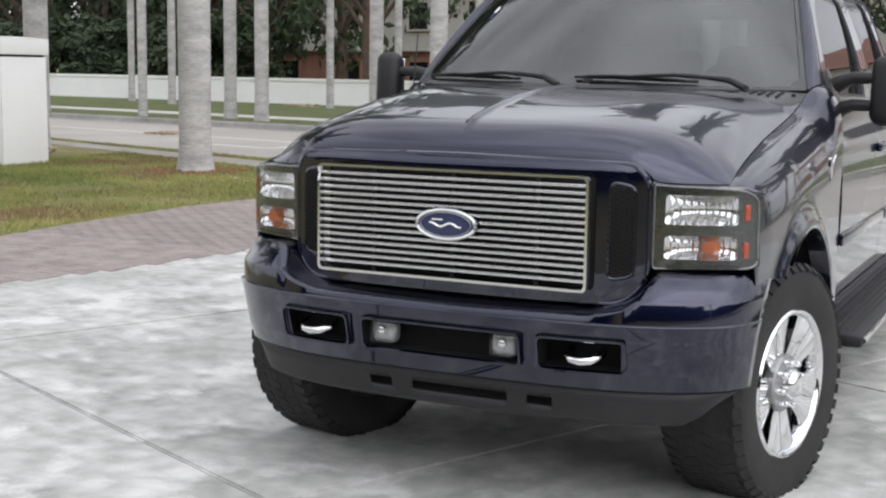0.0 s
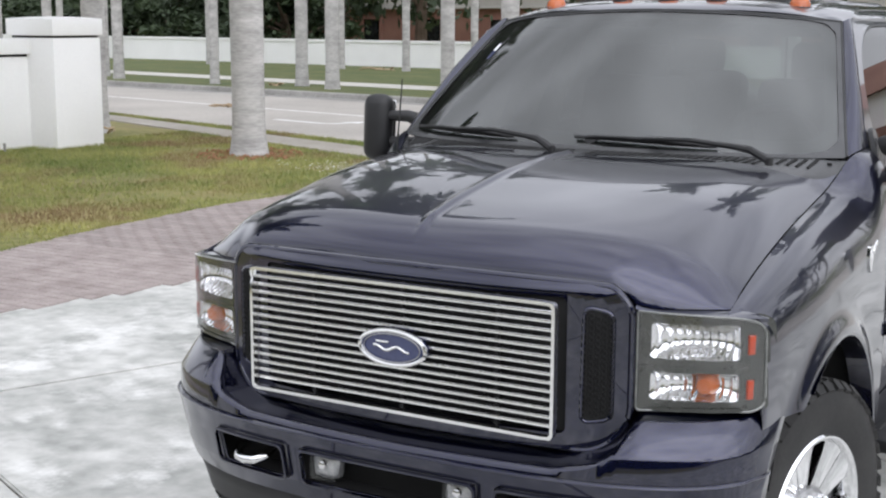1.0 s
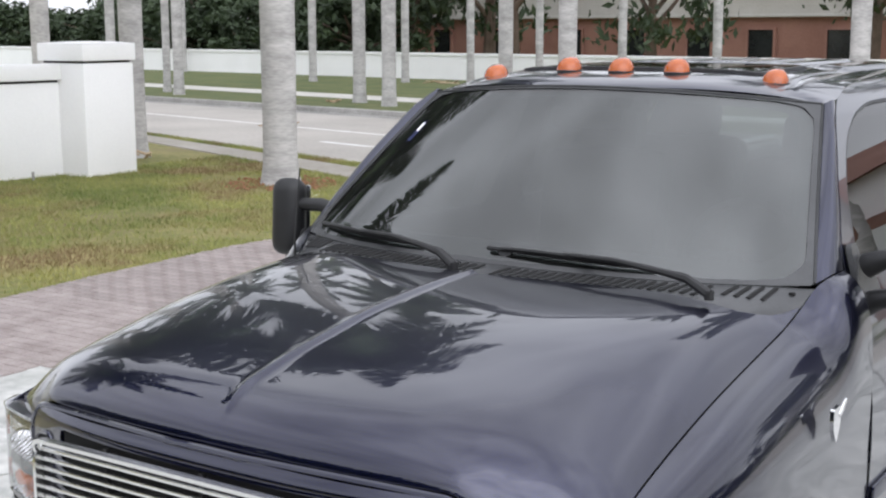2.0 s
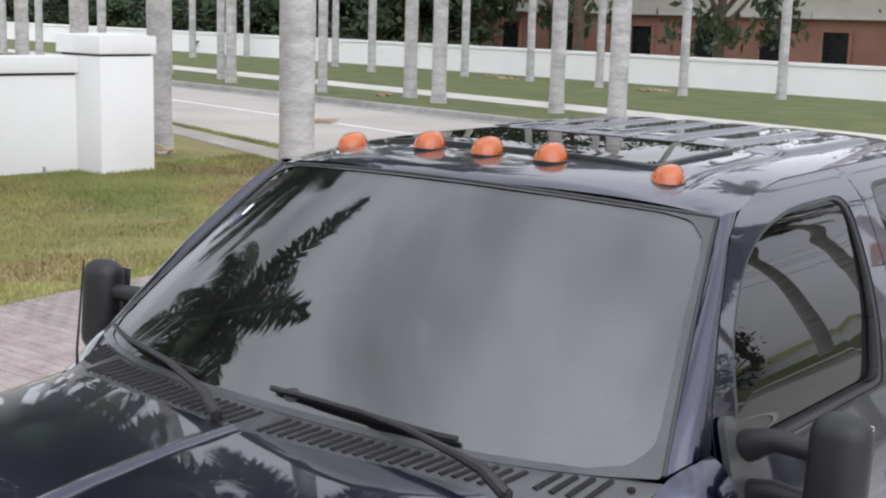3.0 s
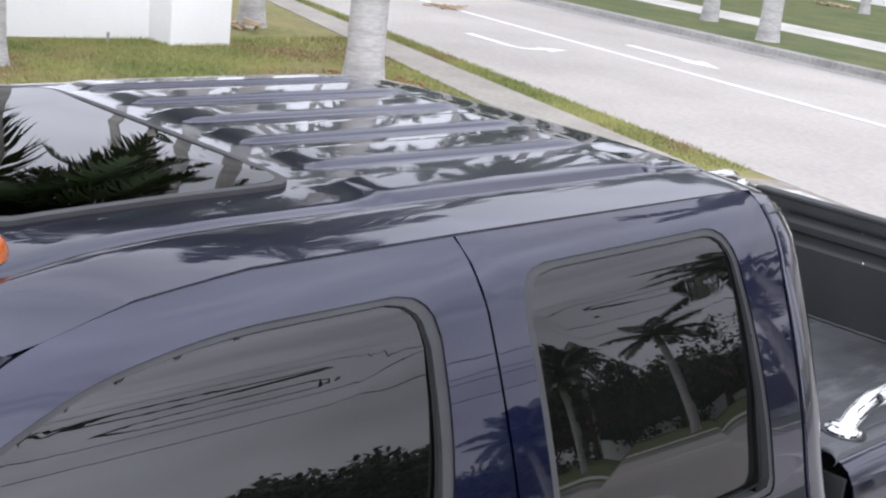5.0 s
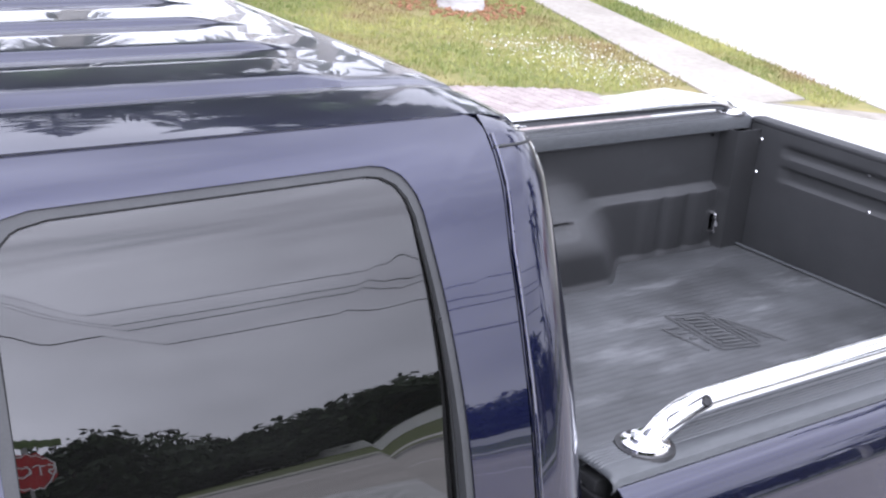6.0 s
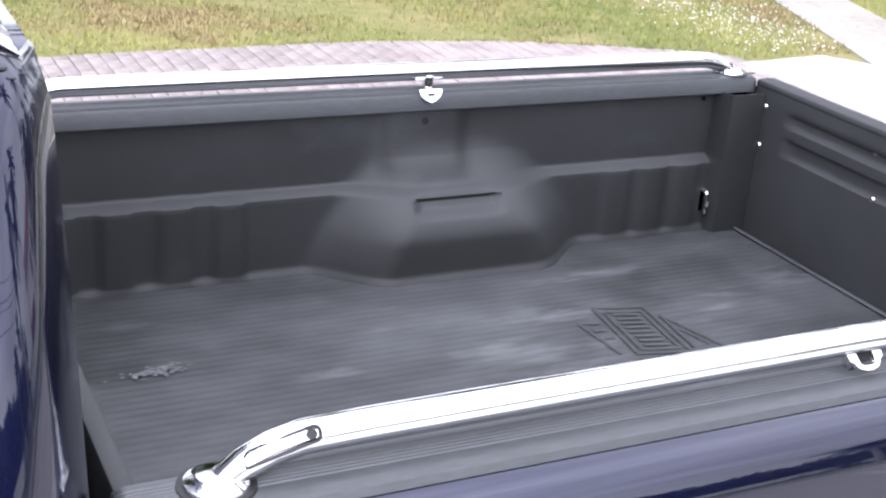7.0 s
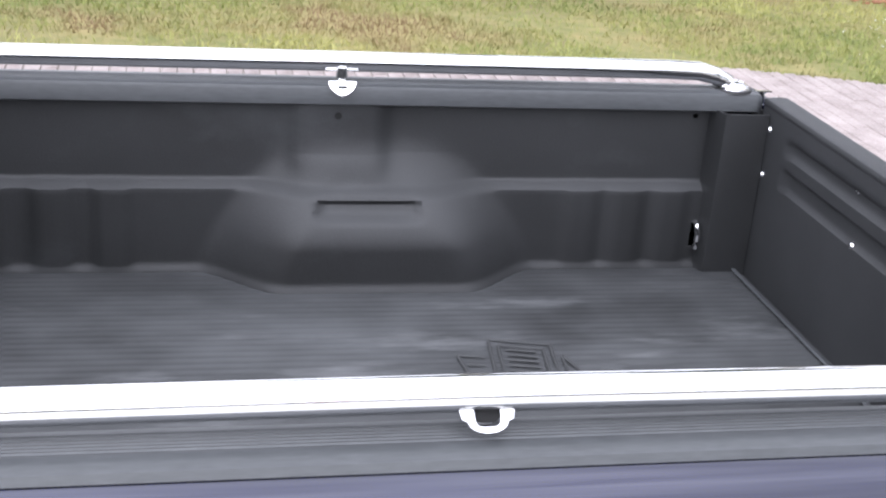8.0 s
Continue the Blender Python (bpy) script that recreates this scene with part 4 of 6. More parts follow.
def hood_z(x, y):
    a = abs(x)
    dome = curve(y, (.10, .19, .26, .39, .55, .67, .82, 1.0, 1.2, 1.4), (1.337, 1.355, 1.369, 1.397, 1.423, 1.441, 1.455, 1.465, 1.468, 1.468))
    edge = seam_z(y) + .002
    p = curve(y, (.2, .6, 1.3), (4.2, 5.0, 8.0))
    z = dome - (dome - edge) * min(1.0, a / (seam_x(y) - .004)) ** p
    return z + .010 * math.exp(-(a / .013) ** 2) * smooth(.125, .26, y)


def hood_point(f, v):
    """f: across, -1 to 1 from seam to seam; v: from front to rear."""
    yf, zf = hood_front(f * .866)
    yr = hood_rear_y(f * .846)
    y = yf + (yr - yf) * v
    x = f * (seam_x(y) - .004)
    s = min(1.0, (y - yf) / .15)
    t = (1 - (1 - s) ** 2.6) ** .62
    return (x, y, zf + (hood_z(x, y) - zf) * t)


HF = sorted(set(np.round(np.concatenate([np.linspace(-1, 1, 91), [0, .006, -.006, .012, -.012, .019, -.019, .026, -.026, .034, -.034, .045, -.045]]), 4)))
HV = [0, .003, .008, .014, .022, .032, .044, .058, .075, .1, .12, .14, .17, .2, .24, .28, .33, .38, .44, .5, .56, .62, .68, .74, .8, .86, .92, .96, 1]
hood = solid(part("hood", grid([[hood_point(f, v) for f in HF] for v in HV]), PAINT, truck, "navy hood with a raised dome and centre ridge"), .006)


# cowl grille between hood and windshield
def cowl_point(x, w, lift=0.0):
    y0 = hood_rear_y(x) + .008
    g = x * 1.019
    y1 = 1.321 + .0996 * g * g + .203 * g ** 4
    y = y0 + (max(y1, y0 + .02) - y0) * w
    z0 = min(hood_z(x, hood_rear_y(x)), 1.462) - .006
    z1 = 1.466 - .008 * smooth(.76, .846, abs(x))
    z = z0 + (z1 - z0) * max(w, 0) ** .8 - (.04 if w < 0 else 0)
    return Vector((x / .846 * (seam_x(y) - .004), y, z + lift))


cowl = solid(part("cowl", grid([[cowl_point(x, w) for x in np.linspace(-.846, .846, 141)] for w in (-.06, 0, .2, .4, .6, .8, 1)]), COWL, truck, "grey plastic cowl panel"), .004)
for k in range(54):
    x = -.775 + k * .0292
    if abs(x) < .035 or abs(x) > .778 or .655 < abs(x) < .675:
        continue
    slant = .020 if abs(x) < .66 else .012
    pts = [cowl_point(x + slant * (w - .5), w, .0015) for w in ((.22, .42, .62, .82) if abs(x) < .66 else (.45, .6, .75, .9))]
    part("cowl_slot", tube(pts, .0075, 6, flat=.4), DARK, cowl)
for s in (1, -1):
    part("bolt", lathe([(-.002, 0), (-.002, .009), (.004, .008), (.005, 0)], 12, "z"), DARK, cowl).matrix_basis = Matrix.Translation(cowl_point(s * .815, .74, .002))

# wipers: parked low along the foot of the screen
for pivot, tip, heel in ((Vector((.685, 1.215, 1.474)), -.055, .46), (Vector((-.075, 1.19, 1.476)), -.79, -.30)):
    blade_at = lambda x: screen_point(x / .855, .030 + .020 * smooth(heel, tip, x), .014)
    grip = blade_at(tip * .5 + heel * .5) + Vector((0, -.010, .012))
    knee = pivot + (grip - pivot) * .28 + Vector((0, 0, .026))
    w = part("wiper", tube([pivot, pivot + (knee - pivot) * .5 + Vector((0, 0, .012)), knee, pivot + (grip - pivot) * .62 + Vector((0, 0, .022)), grip], [.014, .013, .010, .008, .006], 8), PLASTIC, truck, "black wiper arm")
    part("blade", tube([blade_at(tip + (heel - tip) * t) for t in np.linspace(0, 1, 14)], .007, 6), PLASTIC, w)
    part("blade_bridge", tube([blade_at(tip + (heel - tip) * t) + Vector((0, -.012, .010)) * math.sin(math.pi * t) for t in np.linspace(.1, .9, 9)], .006, 6), PLASTIC, w)
    part("pivot_cap", tube([pivot - Vector((0, 0, .014)), pivot + Vector((0, 0, .010))], .013, 14), PLASTIC, w)

ARCH_Y, ARCH_Z, ARCH_R = .945, .45, .545
REAR_Y = 4.93


def arch_low(y, c, base):
    d = abs(y - c)
    r = ARCH_R
    return max(base, ARCH_Z + math.sqrt(r * r - d * d)) if d < r else base


for s in (1, -1):
    # front fender
    ys = sorted(set([.262, .285, .30, .325, .34, .37, .40] + list(np.round(np.linspace(.445, 1.648, 47), 3))))
    rows = []
    for y in ys:
        xt, zt = seam_x(y), seam_z(y)
        low = arch_low(y, ARCH_Y, lerp(y, (.262, .285, .30, .325, .34), (1.172, 1.162, 1.15, 1.10, .86)) if y < .6 else .56)
        xm = curve(y, (.30, .5, .9, 1.64), (.948, .972, .992, .990))
        row = []
        for t in np.linspace(0, 1, 41) ** 1.4:
            z = zt + (low - zt) * t
            dz = zt - z
            q = curve(dz, (0, .012, .035, .07, .12, .2, .3, .5, 1), (0, .24, .48, .68, .84, .95, .99, 1.0, .97))
            flare = .022 * math.exp(-(((z - ARCH_Z) ** 2 + (y - ARCH_Y) ** 2) ** .5 - ARCH_R) ** 2 / .0022) if y < 1.5 else 0
            row.append((s * (xt + (xm - xt) * q + flare), y, z))
        rows.append(row)
    fender = solid(part("fender", grid(rows), PAINT, truck, "navy front fender with flared wheel arch"), .004)
    lip = [[(s * (x - dx), ARCH_Y + (ARCH_R - dr) * math.cos(a), ARCH_Z + (ARCH_R - dr) * math.sin(a)) for x, dx, dr in ((1.012, 0, 0), (1.014, .004, .010), (1.0, .02, .013), (.98, .04, .013))] for a in np.linspace(-.05, 2.18, 28)]
    part("arch_lip", grid(lip), PAINT, fender)
    well = [[(s * x, ARCH_Y + .57 * math.cos(a), ARCH_Z + .57 * math.sin(a)) for x in (.955, .5)] for a in np.linspace(-.3, 2.75, 20)]
    solid(part("wheel_well", grid(well), DARK, fender, "black wheel well liner"), .01)
    # fender badge
    SH = rounded([(-.026, .040), (.026, .040), (.030, -.006), (0, -.052), (-.030, -.006)], [.006, .006, .02, .01, .02])
    bd = solid(part("fender_badge", disc([p if s > 0 else Vector((-p.x, p.y)) for p in SH], lambda p, q: (s * 1.014, 1.238 + p, 1.185 + q), 3), CHROME, truck, "chrome shield and wing fender badge"), .010, 0.0)
    part("wing", box((s * 1.018, 1.282, 1.214), (.008, .060, .014), bevel=.003, rot=pose(0, 0, 0, 28)), CHROME, bd)

    # A pillar between windshield and door
    rows = []
    for v in np.linspace(0, 1.0, 14):
        a = screen_point(s, v, .001)
        cz = lerp(v, (0, .1, .45, .85, 1), (1.49, 1.545, 1.722, 1.876, 1.921))
        c = Vector((s * (side_x(cz) - .003), .010 * smooth(0, .1, v) + lerp(cz, (1.49, 1.545, 1.722, 1.876, 1.921), (1.655, 1.666, 1.814, 1.984, 2.095)), cz - .001))
        row = []
        for t in np.linspace(0, 1, 9):
            p = a * (1 - t) + c * t
            bul = 4 * t * (1 - t) * .022
            row.append(p + Vector((s * .6, -.45, .5)) * bul)
        rows.append(row)
    solid(part("a_pillar", grid(rows), PAINT, truck, "navy windshield pillar"), .004)

    # doors with window frames
    FRONT = rounded([(1.655, 1.42), (2.866, 1.42), (2.867, 1.967), (2.45, 1.965), (2.26, 1.951), (2.11, 1.924), (1.99, 1.876), (1.82, 1.722), (1.672, 1.545)], [.01, .004, .004, .1, .06, .05, .05, .06, .05])
    FRONT_WIN = rounded([(1.755, 1.445), (2.675, 1.428), (2.750, 1.66), (2.768, 1.911), (2.38, 1.909), (2.17, 1.880), (1.995, 1.81), (1.835, 1.67)], [.04, .04, .1, .075, .1, .08, .1, .1])
    REAR = rounded([(2.872, 1.42), (3.692, 1.42), (3.694, 1.80), (3.709, 1.967), (2.872, 1.967)], [.004, .004, .02, .02, .004])
    REAR_WIN = rounded([(2.950, 1.43), (3.588, 1.43), (3.580, 1.70), (3.552, 1.925), (2.950, 1.918)], [.04, .03, .1, .06, .08])
    for nm, out, win, y0, y1 in (("front_door", FRONT, FRONT_WIN, 1.655, 2.866), ("rear_door", REAR, REAR_WIN, 2.872, 3.692)):
        bm = ring(out, win, side(s), n=110, steps=4)
        ys = np.linspace(y0, y1, 14)
        lower = [[(s * side_x(z), y, z) for y in ys] for z in (1.42, 1.38, 1.34, 1.3, 1.25, 1.2, 1.12, 1.0, .9, .8, .7, .62)]
        grid(lower, bm)
        bmesh.ops.remove_doubles(bm, verts=bm.verts, dist=.0008)
        door = solid(part(nm, bm, PAINT, truck, "navy cab door with tinted window"), .004)
        c = sum(win, Vector((0, 0))) / len(win)
        inner = [c + (p - c) * .952 for p in win]
        solid(part("window_seal", ring(win, inner, lambda y, z: (s * (side_x(z) - .004), y, z), n=90, steps=2), SEAL, door, "dark rubber window seal"), .030)
        inner2 = [c + (p - c) * .940 for p in win]
        part("window_channel", ring([c + (p - c) * .954 for p in win], inner2, lambda y, z: (s * (side_x(z) - lerp(z, (1.43, 1.93), (.022, .008))), y, z), n=90, steps=1), DARK, door, "black glass channel")
        solid(part("window_glass", disc([c + (p - c) * .960 for p in win], lambda y, z: (s * (side_x(z) - lerp(z, (1.43, 1.93), (.030, .009))), y, z), 32), TINTED, door, "tinted door glass"), .004)
        strip_y = y1 + .003
        part("pillar_trim", grid([[(s * (side_x(z) - .034), strip_y + d, z) for d in (-.07, 0, .07)] for z in np.linspace(.7, 1.955, 22)]), PLASTIC, door)
        hy = y1 - .16
        part("door_handle", box((s * (side_x(1.2) + .014), hy, 1.2), (.03, .20, .045), bevel=.012), PAINT, door)
        part("side_moulding", box((s * .998, (y0 + y1) / 2, .86), (.014, y1 - y0 - .04, .05), bevel=.006), PAINT, door)

    # cab rear corner
    rows = []
    for z in (.62, .8, 1.0, 1.2, 1.3, 1.38, 1.45, 1.57, 1.7, 1.82, 1.88, 1.915, 1.94, 1.955, 1.966):
        x = side_x(z)
        pull = .004 if z > 1.9 else 0
        y0 = lerp(z, (1.80, 1.967), (3.6960, 3.7120))
        rows.append([(s * x, y0, z), (s * (x - .001), 3.738, min(z, roof_edge_z(3.738) - .003)), (s * (x - .006), 3.768 - pull, min(z, roof_edge_z(3.768) - .003)), (s * (x - .022), 3.798 - pull, min(z, roof_edge_z(3.798) - .004)), (s * (x - .055), 3.826 - pull * 1.5, min(z, roof_edge_z(3.815) - .006)), (s * (x - .11), 3.850 - pull * 2, min(z, 1.925))])
    corner = solid(part("cab_corner", grid(rows), PAINT, truck, "navy rear cab corner"), .004)

    xj = side_x(1.93)
    part("corner_joint", tube([(s * (xj + .001), 3.712, 1.930), (s * xj, 3.738, 1.930), (s * (xj - .005), 3.766, 1.929), (s * (xj - .021), 3.796, 1.927)], .0022, 6), SEAL, corner)
    part("seam_bead", tube([(s * (side_x(z) + .0015), lerp(z, (1.80, 1.967), (3.7030, 3.7190)), z) for z in np.linspace(.8, 1.945, 40)], .0030, 8), PAINT, corner)

    # rocker panel and running board
    rows = [[(s * side_x(z) * 1.0, y, z) for y in np.linspace(1.46, 4.42, 8)] for z in (.61, .56, .50, .46)]
    solid(part("rocker_panel", grid(rows), PAINT, truck, "navy rocker panel"), .02)
    step = part("running_board", box((s * 1.03, 2.85, .46), (.17, 2.5, .055), bevel=.02), PLASTIC, truck, "black running board with a bright edge")
    part("step_edge", tube([(s * 1.115, 1.62, .463), (s * 1.115, 4.08, .463)], .012, 8), CHROME, step, "bright metal step edge")
    for k in range(4):
        part("step_ridge", tube([(s * (.985 + k * .026), 1.70, .4865), (s * (.985 + k * .026), 4.0, .4865)], .006, 6, flat=.6), TYRE, step)

    # door mirror
    hx, hy, hz = s * 1.135, 1.72, 1.47
    mirror = part("door_mirror", box((hx, hy, hz), (.125, .10, .28), bevel=.047, rot=pose(0, 0, 0, -4, 0, s * -8), seg=4), PLASTIC, truck, "black towing door mirror")
    part("mirror_glass", box((hx, hy + .058, hz), (.09, .006, .22), bevel=.002, rot=pose(0, 0, 0, -4, 0, s * -8)), CHROME, mirror, "mirror glass")
    for dz in (.05, -.06):
        part("mirror_arm", tube([(s * .93, 1.755, hz + dz - .03), (s * .965, 1.745, hz + dz - .012), (s * 1.0, 1.74, hz + dz), (s * 1.11, 1.72, hz + dz)], [.036, .030, .025, .022], 12), PLASTIC, mirror)
    sail = rounded([(1.672, 1.375), (1.86, 1.375), (1.865, 1.432), (1.775, 1.475), (1.735, 1.555), (1.690, 1.555)], [.03, .03, .02, .06, .02, .02])
    solid(part("mirror_sail", disc(sail, lambda y, z: (s * (side_x(z) + .014), y, z), 4), COWL, mirror, "grey plastic mirror sail on the door corner"), .016, 0.0)

# antenna on the passenger fender
part("antenna", tube([(-.842, 1.40, 1.36), (-.840, 1.40, 1.45), (-.830, 1.42, 1.69)], [.006, .0035, .0025], 6), PLASTIC, truck, "thin black radio antenna")

# cab back wall with its window
BACK = rounded([(-.80, .9), (.80, .9), (.80, 1.45), (.60, 1.93), (-.60, 1.93), (-.80, 1.45)], .06)
BACKWIN = rounded([(-.66, 1.46), (.66, 1.46), (.56, 1.84), (-.56, 1.84)], .06)
cab_back = solid(part("cab_back", ring(BACK, BACKWIN, lambda x, z: (x, 3.838, z), n=60, steps=2), PAINT, truck, "navy cab back panel"), .02)
solid(part("back_window", disc(BACKWIN, lambda x, z: (x, 3.833, z), 2), REARGLASS, cab_back, "grey sliding rear window"), .004)
part("window_divider", box((0, 3.834, 1.65), (.012, .012, .38)), PLASTIC, cab_back)

# bulkhead, firewall and chassis
part("firewall", box((0, 1.30, 1.0), (1.60, .03, .78)), DARK, truck)
part("engine_bay", box((0, .75, 1.02), (1.10, .95, .30)), DARK, truck)
frame_bm = bmesh.new()
for s in (1, -1):
    box((s * .42, 3.1, .62), (.10, 5.6, .18), frame_bm, bevel=.01)
part("chassis", frame_bm, DARK, truck, "black chassis rails")
for y in (ARCH_Y, REAR_Y):
    ax = part("axle", tube([(-.75, y, .42), (.75, y, .42)], .055, 12), DARK, truck)
    part("differential", lathe([(-.13, 0), (-.12, .08), (0, .15), (.12, .08), (.13, 0)], 16, "y"), DARK, ax).matrix_basis = pose(.12 if y < 2 else 0, y, .42)

# ---- front end ----
SUR = rounded([(-.650, .875), (-.575, .795), (.575, .795), (.650, .875), (.650, 1.185), (.605, 1.240), (0, 1.252), (-.605, 1.240), (-.650, 1.185)], [.05, .06, .06, .05, .03, .03, .1, .03, .03])
INS = rounded([(-.490, .836), (.490, .836), (.490, 1.208), (-.490, 1.208)], .022)


def face_y(x, z):
    return .075 + .09 * (abs(x) / .66) ** 3 + .014 * smooth(1.22, 1.25, z)


surround = solid(part("grille_surround", ring(SUR, INS, lambda x, z: (x, face_y(x, z), z), n=100, steps=6), PAINT, truck, "navy painted grille surround"), .02)
part("surround_edge", tube([Vector((p.x, face_y(p.x, p.y) + .004, p.y)) for p in SUR + SUR[:1]], .009, 8), PAINT, surround)
for s in (1, -1):
    V = rounded([(s * .530, .872), (s * .608, .886), (s * .608, 1.172), (s * .534, 1.186)], .026)
    vent = part("side_vent", disc(V, lambda x, z: (x, face_y(x, z) - .003, z), 3), DARK, surround, "black honeycomb side vent")
    part("vent_rim", tube([Vector((p.x, face_y(p.x, p.y) - .001, p.y)) for p in V + V[:1]], .006, 8), PAINT, vent)
    hexes = bmesh.new()
    for i in range(5):
        for j in range(17):
            cx, cz = s * (.539 + i * .0165), .895 + j * .0162 + (i % 2) * .008
            tube([(cx + .0075 * math.cos(a), face_y(cx, cz) - .006, cz + .0075 * math.sin(a)) for a in np.linspace(0, math.tau, 7)], .0016, 4, hexes, caps=False)
    part("mesh_insert", hexes, DARK, vent)
grille = part("grille", ring(rounded([(-.492, .838), (.492, .838), (.492, 1.206), (-.492, 1.206)], .02), rounded([(-.483, .847), (.483, .847), (.483, 1.197), (-.483, 1.197)], .014), lambda x, z: (x, .052, z), steps=1), ALLOY, truck, "polished billet aluminium grille")
solid(grille, .022)
for k in range(14):
    z = .847 + (k + 1) * .350 / 15
    b = part("grille_bar", box((0, .064, z), (.970, .02, .0095), bevel=.002), ALLOY, grille)
part("grille_backing", box((0, .125, 1.022), (.97, .01, .36)), DARK, grille)
for x in (-.3, 0, .3):
    part("grille_post", box((x, .085, 1.02), (.012, .012, .36)), PLASTIC, grille)
ov = [Vector((.106 * math.cos(a), .048 * math.sin(a))) for a in np.linspace(0, math.tau, 48, endpoint=False)]
emblem = part("emblem", disc(ov, lambda x, z: (x, .030 + .25 * (x * x + z * z), 1.025 + z), 5), BADGE_BLUE, truck, "blue oval emblem with a chrome rim")
solid(emblem, -.02)
part("rim", tube([(p.x * 1.0, .030 + .25 * (p.x ** 2 + p.y ** 2), 1.025 + p.y) for p in ov + ov[:1]], .0065, 8), ALLOY, emblem)
part("rim", tube([(p.x * .86, .026 + .25 * (p.x ** 2 + p.y ** 2), 1.025 + p.y * .82) for p in ov + ov[:1]], .0015, 6), STEEL, emblem)
wave = tube([(x, .028, 1.023 + .006 * math.sin(x * 90)) for x in np.linspace(-.058, .058, 40)], .0042, 6)
tube([(x, .0285, 1.040) for x in np.linspace(-.050, -.010, 6)], .003, 6, wave)
part("flourish", wave, ALLOY, emblem, "plain silver strokes")
part("grille_filler", box((0, .18, .80), (1.12, .06, .10)), DARK, truck)


def lamp_y(x):
    a = abs(x)
    return lerp(a, (.655, .75, .85, .92, .962, .972), (.175, .195, .235, .285, .350, .40))


for s in (1, -1):
    OUT = rounded([(s * .660, .913), (s * .955, .918), (s * .952, 1.160), (s * .85, 1.172), (s * .70, 1.176), (s * .660, 1.178)], [.012, .03, .055, .03, .02, .008])
    lamp = part("headlight", disc(OUT, lambda x, z: (x, lamp_y(x) + .095, z), 6), SMOKE, truck, "smoked rectangular headlight with clear lens")
    part("lamp_edge", tube([Vector((p.x, lamp_y(p.x) + .002, p.y)) for p in OUT + OUT[:1]], .0035, 6), LENSEDGE, lamp, "pale moulded lens edge")
    part("lamp_rim", ring(OUT, [sum(OUT, Vector((0, 0))) / len(OUT) + (p - sum(OUT, Vector((0, 0))) / len(OUT)) * .94 for p in OUT], lambda x, z: (x, lamp_y(x) + .006, z), steps=2), SMOKE, lamp)
    solid(part("lens", disc(OUT, lambda x, z: (x, lamp_y(x), z), 6), LENS, lamp, "clear plastic lens"), .003)
    for nm, z0, z1 in (("high_beam", 1.054, 1.148), ("turn_lamp", .944, 1.019)):
        R = rounded([(s * .690, z0), (s * .903, z0), (s * .900, z1), (s * .692, z1)], .014)
        rows = []
        for v in np.linspace(0, 1, 15):
            row = []
            for u in np.linspace(0, 1, 85):
                x = s * (.690 + .213 * u)
                q, h = (2 * u - 1), (2 * v - 1)
                flute = .5 + .5 * math.cos(u * math.tau * 10.5)
                deep = (.062 if z0 > 1 else .045) * (1 - abs(q) ** 2.6) * (1 - abs(h) ** 2.6)
                row.append((x, lamp_y(x) + .012 + deep + .006 * flute * (1 - h ** 4), z0 + (z1 - z0) * v))
            rows.append(row)
        zh, zl = (1.176, 1.036) if z0 > 1 else (1.034, .915)
        H = rounded([(s * .662, zl), (s * .960, zl), (s * .956, min(zh, 1.158)), (s * .85, min(zh, 1.171)), (s * .662, zh)], [.012, .012, .05 if z0 > 1 else .012, .02, .012])
        part("bezel", ring(H, R, lambda x, z: (x, lamp_y(x) + .010, z), n=40, steps=3), SMOKE, lamp, "smoked bezel")
        bowl = part("reflector", grid(rows), CHROME, lamp, "fluted chrome reflector")
        part("bulb", lathe([(-.03, 0), (-.028, .014), (0, .018), (.03, .014), (.04, 0)], 12, "y") if z0 > 1 else lathe([(-.022, 0), (-.018, .020), (0, .030), (.02, .032), (.04, .026), (.045, 0)], 18, "y"), AMBER if z0 < 1 else LENS, bowl, "amber bulb" if z0 < 1 else "clear bulb").matrix_basis = pose(s * .82, lamp_y(.82) + .04, (z0 + z1) / 2)
        part("marker", box((s * .924, lamp_y(.924) + .010, (z0 + z1) / 2 - .006), (.020, .012, .052), bevel=.003, rot=pose(0, 0, 0, 0, 0, s * 52)), RED, lamp, "red orange side marker")

for s in (1, -1):
    rows = []
    for x in np.linspace(.652, .953, 22):
        y1 = hood_front(x)[0] if x < .866 else curve(x, (.866, .91, .953), (.304, .322, .345))
        z1 = hood_front(x)[1] - .002 if x < .866 else curve(x, (.866, .91, .953), (1.179, 1.174, 1.160))
        z0 = curve(x, (.652, .70, .85, .953), (1.181, 1.178, 1.174, 1.160))
        y0 = lamp_y(x) + .004
        rows.append([(s * x, max(y1, y0 + .002) + .006, z1), (s * x, (y0 + max(y1, y0)) / 2, (z0 + z1) / 2 + .001), (s * x, y0, z0), (s * x, y0 + .012, z0 - .012)])
    solid(part("headlight_brow", grid(rows), PAINT, truck, "navy panel above the headlight"), .003)

# bumper: the outline in plan from the middle to the wheel arch
BP = [(0, -.025), (.15, -.024), (.29, -.020), (.345, -.017), (.45, -.008), (.55, .006), (.63, .024), (.68, .040), (.76, .072), (.84, .118), (.90, .17), (.945, .235), (.97, .31), (.985, .40), (.992, .50), (.992, .555)]
BQ = sorted({0, .15, .29, .345, .63} | {round(v, 4) for v in np.linspace(.02, .992, 50) if all(abs(v - q) > .008 for q in (.15, .29, .345, .63))})
BP = [(x, curve(x, [p[0] for p in BP[:-1]], [p[1] for p in BP[:-1]])) for x in BQ[:-1]] + [(.990, .495), (.992, .555)]
BP = [(-x, y) for x, y in BP[:0:-1]] + BP
bpath = dict(BP)
